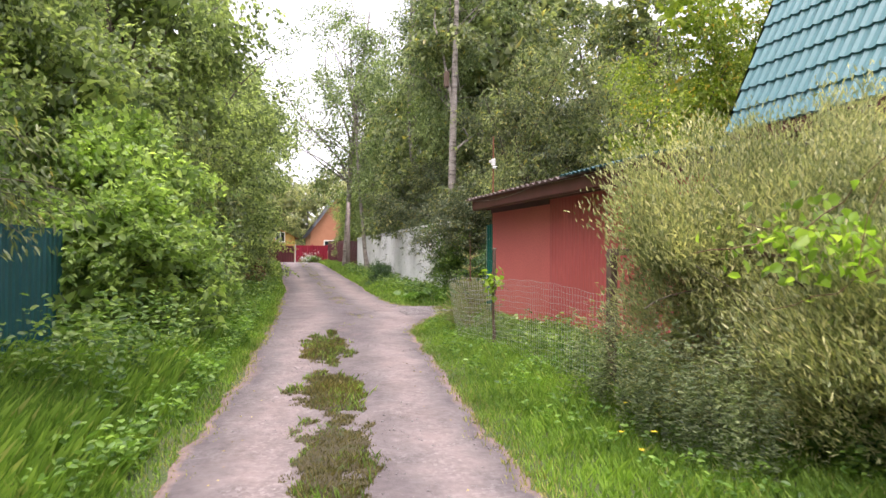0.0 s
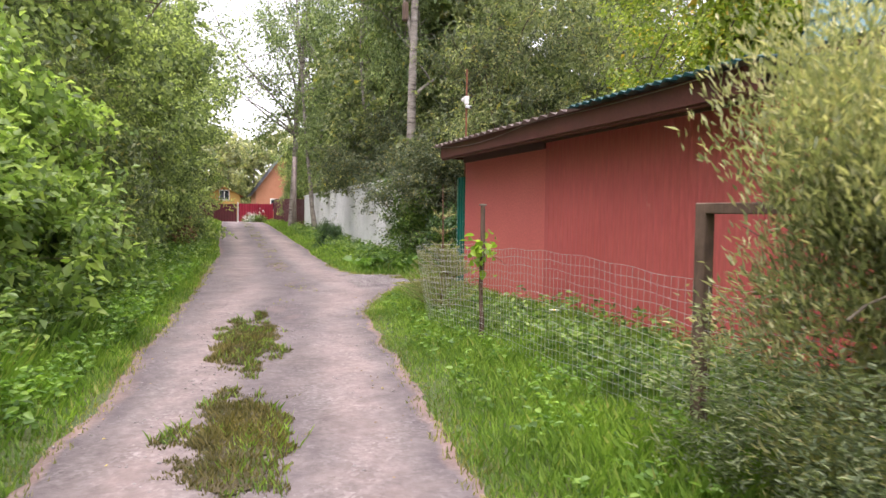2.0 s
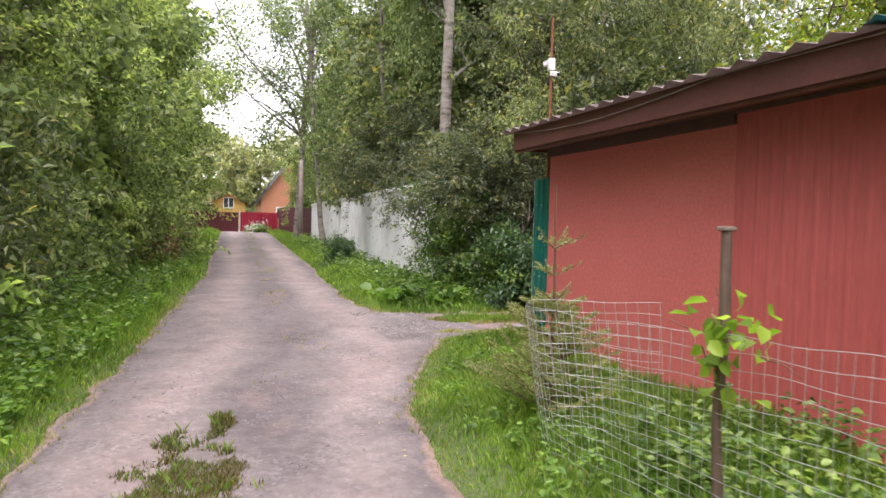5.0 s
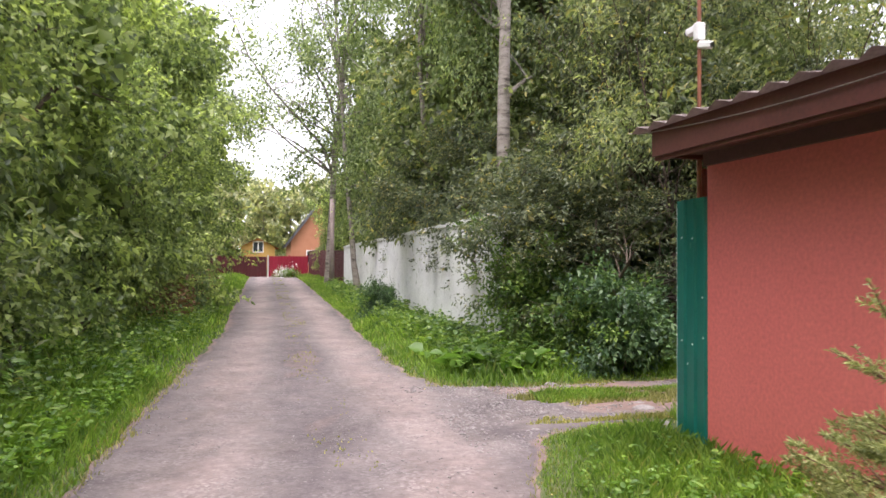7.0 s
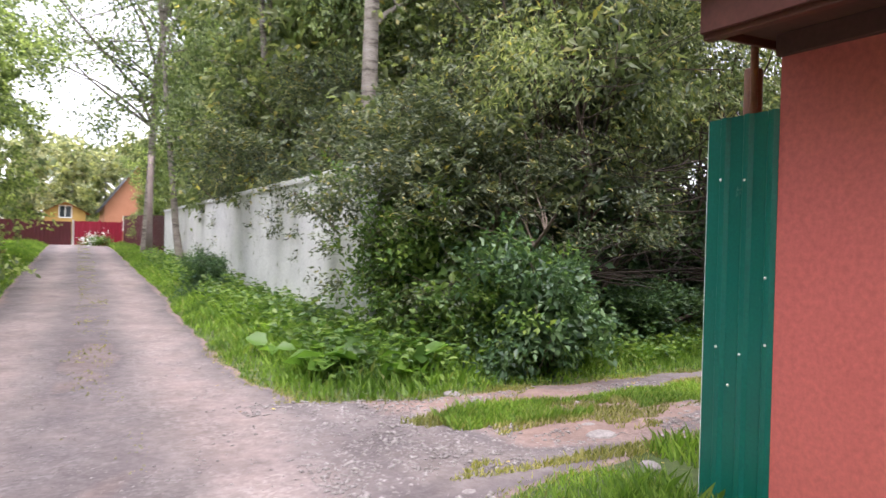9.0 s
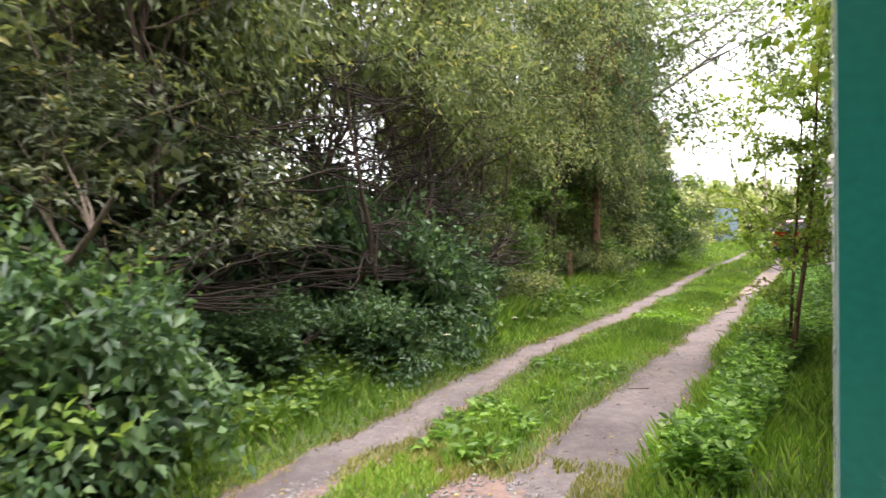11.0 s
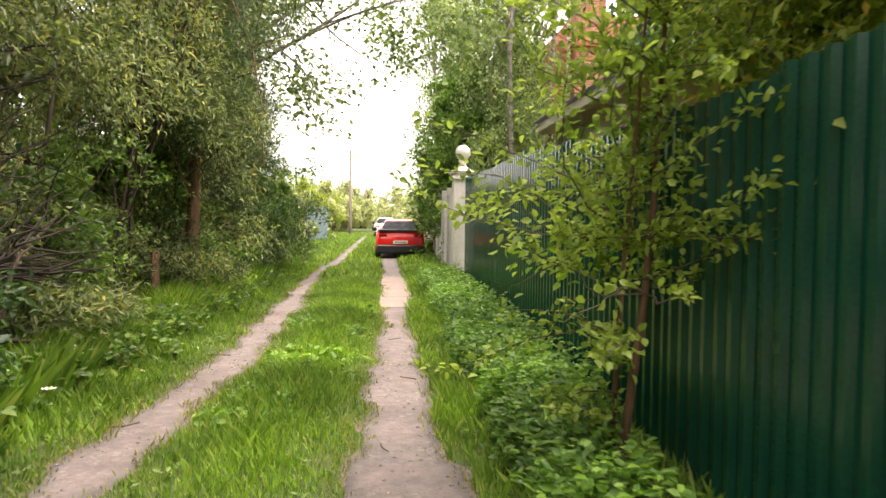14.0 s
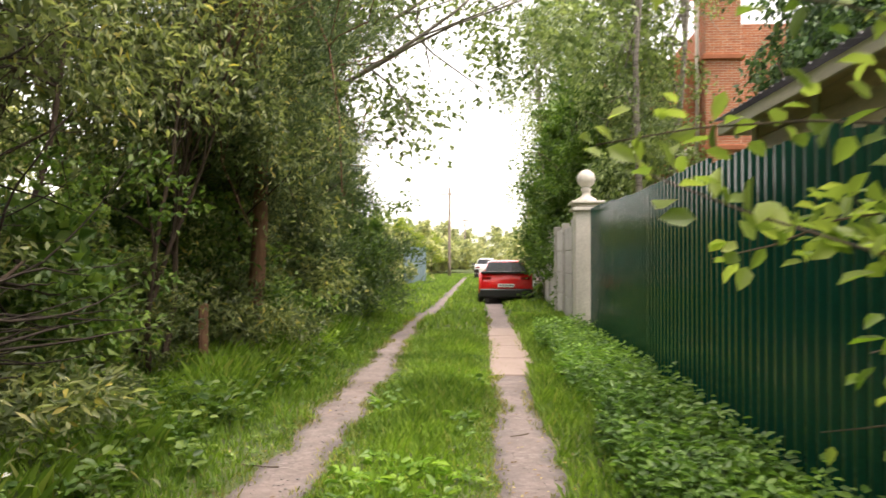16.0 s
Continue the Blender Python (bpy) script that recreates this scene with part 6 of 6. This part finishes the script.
def tuft(x, y):
    d = np.full_like(x, -1.0)
    for cx, cy, a, b in ((1.15, 11.8, 0.34, 1.5), (0.86, 8.1, 0.40, 1.15), (0.62, 5.6, 0.30, 1.4), (0.45, 3.4, 0.3, 1.3), (1.40, 13.75, 0.10, 0.28)):
        d = np.maximum(d, 1 - np.hypot((x - cx - 0.07 * (y - cy)) / a, (y - cy) / b) + 0.36 * wave(x * 5, y * 4) + 0.30 * wave(x * 11, y * 8))
    return d


put("moss_mat", grid_mesh("moss_mat", np.arange(-0.1, 1.95, 0.04), np.arange(1.8, 14.3, 0.05), lambda x, y: height(x, y) + np.clip(0.012 + tuft(x, y) * 0.05, -0.02, 0.045) + 0.006 * wave(x * 9, y * 9), MAT_BROWN, lambda x, y: tuft(x, y) > 0.30), kind="stuff", label="low mossy mat down the middle of the lane")
blades("grass", "brownish matted grass tufts in the middle of the lane", 92, 170000, (-0.1, 1.9), (1.8, 14.2), lambda x, y: tuft(x, y) > -0.02, 0.03, 0.12, MOSS, 0.006, lambda x, y: (0.55 + 1.2 * tuft(x, y)).clip(0.4, 1.2))
blades("grass", "green grass standing in the matted tufts", 95, 30000, (-0.1, 1.9), (1.8, 14.2), lambda x, y: (tuft(x, y) > 0.05) & (wave(x * 4, y * 3) > -0.1), 0.05, 0.15, GRASS, 0.005)
blades("grass", "thin grass strip down the middle of the lane", 93, 33000, (1.6, 4.0), (15, 60), lambda x, y: (np.abs(x - 0.5 * (np.interp(y, *LEFT) + np.interp(y, *RIGHT)) - 0.15) < 0.28) & (wave(x * 3, y * 1.3) > np.interp(y, [15, 30, 36], [0.32, 0.12, -0.3])), 0.02, 0.08, GRASS_DRY, 0.010)
blades("grass", "short grass in the mouth of the track", 94, 60000, (4.4, 9), (18.1, 20.6), lambda x, y: (wave(x * 1.3, y * 2.2) + 0.8 * wave(x * 3.1, y * 4.7) + 1.9 * np.clip(1.25 - np.abs(y - 19.35 - 0.05 * (x - 5)) / 0.5, 0, 1) * np.clip((x - 4.2) / 1.6, 0, 1) > 1.0) | ((np.abs(y - 18.0 - 0.1 * (x - 5)) < 0.2)), 0.03, 0.11, GRASS_DRY, 0.006)
blades("grass", "fresh grass between the ruts of the track mouth", 96, 30000, (5.0, 9), (18.8, 20.0), lambda x, y: (np.abs(y - 19.4 - 0.05 * (x - 5) - 0.1 * wave(x, x)) < 0.30) & (wave(x * 2, y * 3) > -0.25), 0.05, 0.16, GRASS, 0.006)
blades("grass", "tall rank grass before the blue-green fence", 97, 80000, (-3.2, -0.8), (1.5, 10.5), left_side, 0.30, 0.72, GRASS, 0.0042, lambda x, y: (0.2 + free(x, y)).clip(0.3, 1.0))
blades("grass", "tall grass at the foot of the pines", 98, 40000, (12.5, 25), (21.3, 23.1), lambda x, y: free(x, y) > 0.5, 0.25, 0.6, GRASS, 0.007)

weeds("weeds", "broad-leaved weeds in the tall verge grass", 101, 2300, (-2.4, 0.6), (2.0, 22), lambda x, y: left_side(x, y) & (free(x, y) > 0.22), 0.078, 13, 0.30, LEAF_FRESH)
weeds("weeds", "leafy weeds along the bushes", 102, 700, (-2.6, 0.9), (12, 34), lambda x, y: left_side(x, y) & (free(x, y) > 0.35), 0.10, 12, 0.5, LEAF_MID)
weeds("weeds", "leafy weeds between the wire mesh and the shed", 103, 620, (3.75, 5.4), (3.5, 12.3), lambda x, y: right_side(x, y), 0.075, 14, 0.42, LEAF_MID)
weeds("mugwort", "rank grey-green mugwort before the willow bush", 109, 140, (2.95, 3.40), (4.0, 6.7), right_side, 0.050, 60, 0.90, LEAF_MUGWORT, 0.28, 0.5)
weeds("weeds", "low weeds on the corner verge", 104, 620, (2.4, 5.4), (3, 17.2), lambda x, y: right_side(x, y) & (free(x, y) > 0.25), 0.062, 12, 0.20, LEAF_FRESH)
weeds("nettles", "dense nettles at the foot of the green fence", 105, 2600, (8.6, 25), (17.2, 18.1), lambda x, y: (free(x, y) > 0.1) & (y < 18.05 + 0.15 * wave(x, y)) & (y > np.interp(x, [8, 12.3, 14], [17.72, 17.50, 17.2]) + 0.08 * wave(x * 2, y)), 0.070, 17, 0.37, LEAF_NETTLE, 0.55)
weeds("weeds", "plantain and dandelion between the wheel tracks", 106, 620, (7.0, 20), (18.9, 20.2), lambda x, y: (free(x, y) > 0.12) & (wave(x * 1.7, y * 2) > np.interp(x, [8, 11], [-0.6, 0.25])), 0.10, 8, 0.09, LEAF_FRESH, 0.5)
weeds("weeds", "leafy weeds under the willows", 107, 1300, (4.6, 24), (20.5, 23), lambda x, y: (free(x, y) > 0.4), 0.09, 12, 0.34, LEAF_MID)
weeds("weeds", "weeds along the white wall", 108, 700, (4.7, 6.0), (21, 45), lambda x, y: free(x, y) > 0.5, 0.12, 12, 0.5, LEAF_MID)


def stones(name, label, seed, n, xr, yr, keep, lo, hi, mat):
    r = np.random.default_rng(seed)
    x, y = r.uniform(*xr, n), r.uniform(*yr, n)
    ok = keep(x, y)
    x, y = x[ok], y[ok]
    m = len(x)
    s = lo * (hi / lo) ** (r.random(m) ** 2.2)
    base = np.array([[1, 0, 0], [0.3, 0.9, 0.1], [-0.8, 0.6, 0], [-0.7, -0.7, 0.1], [0.4, -0.9, 0], [0.1, 0.1, 0.75], [0, 0, -0.5]])
    a = r.uniform(0, 2 * np.pi, m)
    c, sn = np.cos(a), np.sin(a)
    v = base[None] * (1 + 0.25 * r.normal(size=(m, 7, 1)))
    v = np.stack([v[..., 0] * c[:, None] - v[..., 1] * sn[:, None], v[..., 0] * sn[:, None] + v[..., 1] * c[:, None], v[..., 2] * r.uniform(0.5, 1.0, (m, 1))], -1) * s[:, None, None]
    v += np.stack([x, y, height(x, y) + 0.012], 1)[:, None]
    tri = np.array([[0, 1, 5], [1, 2, 5], [2, 3, 5], [3, 4, 5], [4, 0, 5], [1, 0, 6], [2, 1, 6], [3, 2, 6], [4, 3, 6], [0, 4, 6]])
    f = (np.arange(m)[:, None, None] * 7 + tri).reshape(-1, 3)
    return tagged(new(name, raw_mesh(name, v.reshape(-1, 3), f, mat)), label, "stones", "", "stuff")


stones("pebbles", "loose pale pebbles on the gravel lane", 111, 16000, (-1, 5), (2, 24), lambda x, y: (lane_inside(x, y) > 0.02) & (wave(x * 1.3, y * 0.9) > -0.1), 0.004, 0.018, STONE)
stones("pebbles", "coarse grey stones in the middle of the lane", 114, 11000, (1.2, 4.4), (11, 26), lambda x, y: (lane_inside(x, y) > 0.3) & (wave(x * 1.9, y * 1.1) + wave(x * 0.8, y * 2.3) > 0.15), 0.004, 0.014, STONE)
stones("pebbles", "coarse pale stones in the mouth of the track", 112, 19500, (3.6, 8.5), (16.6, 20.6), lambda x, y: (apron_inside(x, y) > 0) & (wave(x * 1.1, y * 1.7) > -0.1), 0.005, 0.028, STONE)
stones("pebbles", "small stones in the wheel tracks", 113, 9000, (7, 24), (18, 21), lambda x, y: rut_inside(x, y) > 0.02, 0.004, 0.016, STONE)

for k, (x, y, s) in enumerate(((5.98, 18.6, 0.11), (4.86, 17.36, 0.07), (5.82, 17.87, 0.07), (5.63, 20.37, 0.08), (6.12, 18.92, 0.05), (4.4, 17.9, 0.05))):
    rock = thing("rock", "pale flat stone lying in the mouth of the track", "stone", (x, y, land(x, y)), 40 * k)
    bm = bmesh.new()
    bmesh.ops.create_icosphere(bm, subdivisions=2, radius=s)
    for v in bm.verts:
        n = noise.noise(v.co * (0.35 / s) + Vector((k * 3, 0, 0)))
        v.co = Vector((v.co.x * 1.3, v.co.y * 0.9, v.co.z * 0.5)) * (1 + 0.35 * n)
    part("stone", bm, STONE, rock)

weeds("weeds", "big-leaved burdock in the verge grass", 121, 34, (4.2, 6.2), (20.9, 23.4), lambda x, y: free(x, y) > 0.35, 0.30, 5, 0.25, LEAF_FRESH, 0.8)
weeds("weeds", "leafy shoots in front of the roadside bushes", 122, 520, (-2.2, 0.2), (6.5, 20), lambda x, y: left_side(x, y) & (free(x, y) > 0.6), 0.085, 22, 0.95, LEAF_MID)
weeds("weeds", "dry reddish weeds under the roadside trees", 123, 260, (-1.2, 0.6), (30, 44), lambda x, y: left_side(x, y) & (free(x, y) > 0.8), 0.16, 10, 1.1, DRY_WEED)
weeds("weeds", "green weeds on the track edge", 124, 900, (5.0, 28), (17.9, 21.2), lambda x, y: (free(x, y) > 0.02) & (free(x, y) < 0.3), 0.05, 7, 0.06, LEAF_MID, 0.5)


def litter(name, label, seed, n, xr, yr, keep, size, mat):
    r = np.random.default_rng(seed)
    x, y = r.uniform(*xr, n), r.uniform(*yr, n)
    ok = keep(x, y)
    x, y = x[ok], y[ok]
    a = r.uniform(0, 2 * np.pi, len(x))
    way = np.stack([np.cos(a), np.sin(a), 0.15 + 0 * a], 1)
    v, f = leaf6(r, np.stack([x, y, height(x, y) + 0.016], 1), way, size, size * 0.55, 4.0)
    return tagged(new(name, raw_mesh(name, v, f, mat)), label, "leaves", "", "stuff")


litter("leaf_litter", "small fallen leaves on the wheel tracks", 131, 2600, (6, 26), (17.9, 21.5), lambda x, y: wave(x, y * 1.5) > -0.2, 0.032, LEAF_LITTER)
litter("leaf_litter", "small fallen leaves on the lane", 132, 900, (-1, 6), (3, 24), lambda x, y: free(x, y) > -0.5, 0.028, LEAF_LITTER)

r = np.random.default_rng(140)
for k, (x, y) in enumerate([(13.85, 20.5), (12.9, 20.2), (11.3, 18.7), (15.2, 18.5), (13.3, 18.8), (16.4, 20.4), (14.6, 20.7), (17.5, 18.6)]):
    stick = thing("twig", "thin dry twig lying on the wheel track", "twig", (x, y, land(x, y) + 0.016), r.uniform(0, 180))
    pts = wander(r, [0, 0, 0], [1, 0, 0], r.uniform(0.18, 0.4), 5, 0.15)
    pts[:, 2] = 0.004
    put("stick", tubes_mesh("stick", [(pts, np.linspace(0.006, 0.003, 6))], BARK, 6), stick)


def flower(name, label, x, y, z, mat, size, petals=8):
    f = thing(name, label, "flower", (x, y, land(x, y)))
    put("stem", tubes_mesh("stem", [([(0, 0, 0), (0.01, 0.01, z * 0.6), (0, 0, z)], [0.004, 0.003, 0.002])], LEAF_MID, 5), f)
    bm = bmesh.new()
    for p in range(petals):
        a = 2 * math.pi * p / petals
        c, s = math.cos(a), math.sin(a)
        q = [(0.15, -0.12, 0), (1, -0.2, 0.1), (1.1, 0, 0.12), (1, 0.2, 0.1), (0.15, 0.12, 0)]
        bm.faces.new([bm.verts.new((size * (u * c - w * s), size * (u * s + w * c), z + size * h)) for u, w, h in q])
    part("petals", bm, mat, f)
    part("centre", lathe([(size * 0.25, z), (size * 0.25, z + size * 0.12), (size * 0.1, z + size * 0.2)], 8), YELLOW_PETAL, f)


for x, y, z in ((2.62, 4.85, 0.22), (2.86, 4.80, 0.22), (2.66, 4.62, 0.15), (2.95, 5.4, 0.3)):
    flower("wild_flower", "small yellow flower in the verge grass", x, y, z, YELLOW_PETAL, 0.022)
for x, y, z in ((11.5, 20.95, 0.36), (12.7, 21.2, 0.3), (14.9, 21.4, 0.35), (13.6, 21.0, 0.3), (12.1, 21.6, 0.4), (3.9, 9.6, 0.55), (5.1, 33.5, 0.6), (5.3, 36, 0.6), (5.2, 40, 0.6), (5.4, 42, 0.55)):
    flower("wild_flower", "small white flower head in the grass", x, y, z, WHITE_PETAL, 0.045)
bed = woody("flower_bush", "low bush with pinkish white blossoms before the gate", "bush", 150, lob((0, 0, 0.28, 0.6, 0.45, 0.3)), 120, 10, LEAF_MID, (0.10, 0.06), BARK, 0.01, 4, 0.3, 0.3, 0)
bed.matrix_basis = pose(4.35, 60.6, land(4.35, 60.6))
v, f = crown(np.random.default_rng(151), lob((0, 0, 0.36, 0.55, 0.4, 0.26)), 60, 5, 0.09, 0.09, inner=0)
put("blossom", raw_mesh("blossom", v, f, WHITE_PETAL), bed, kind="stuff")
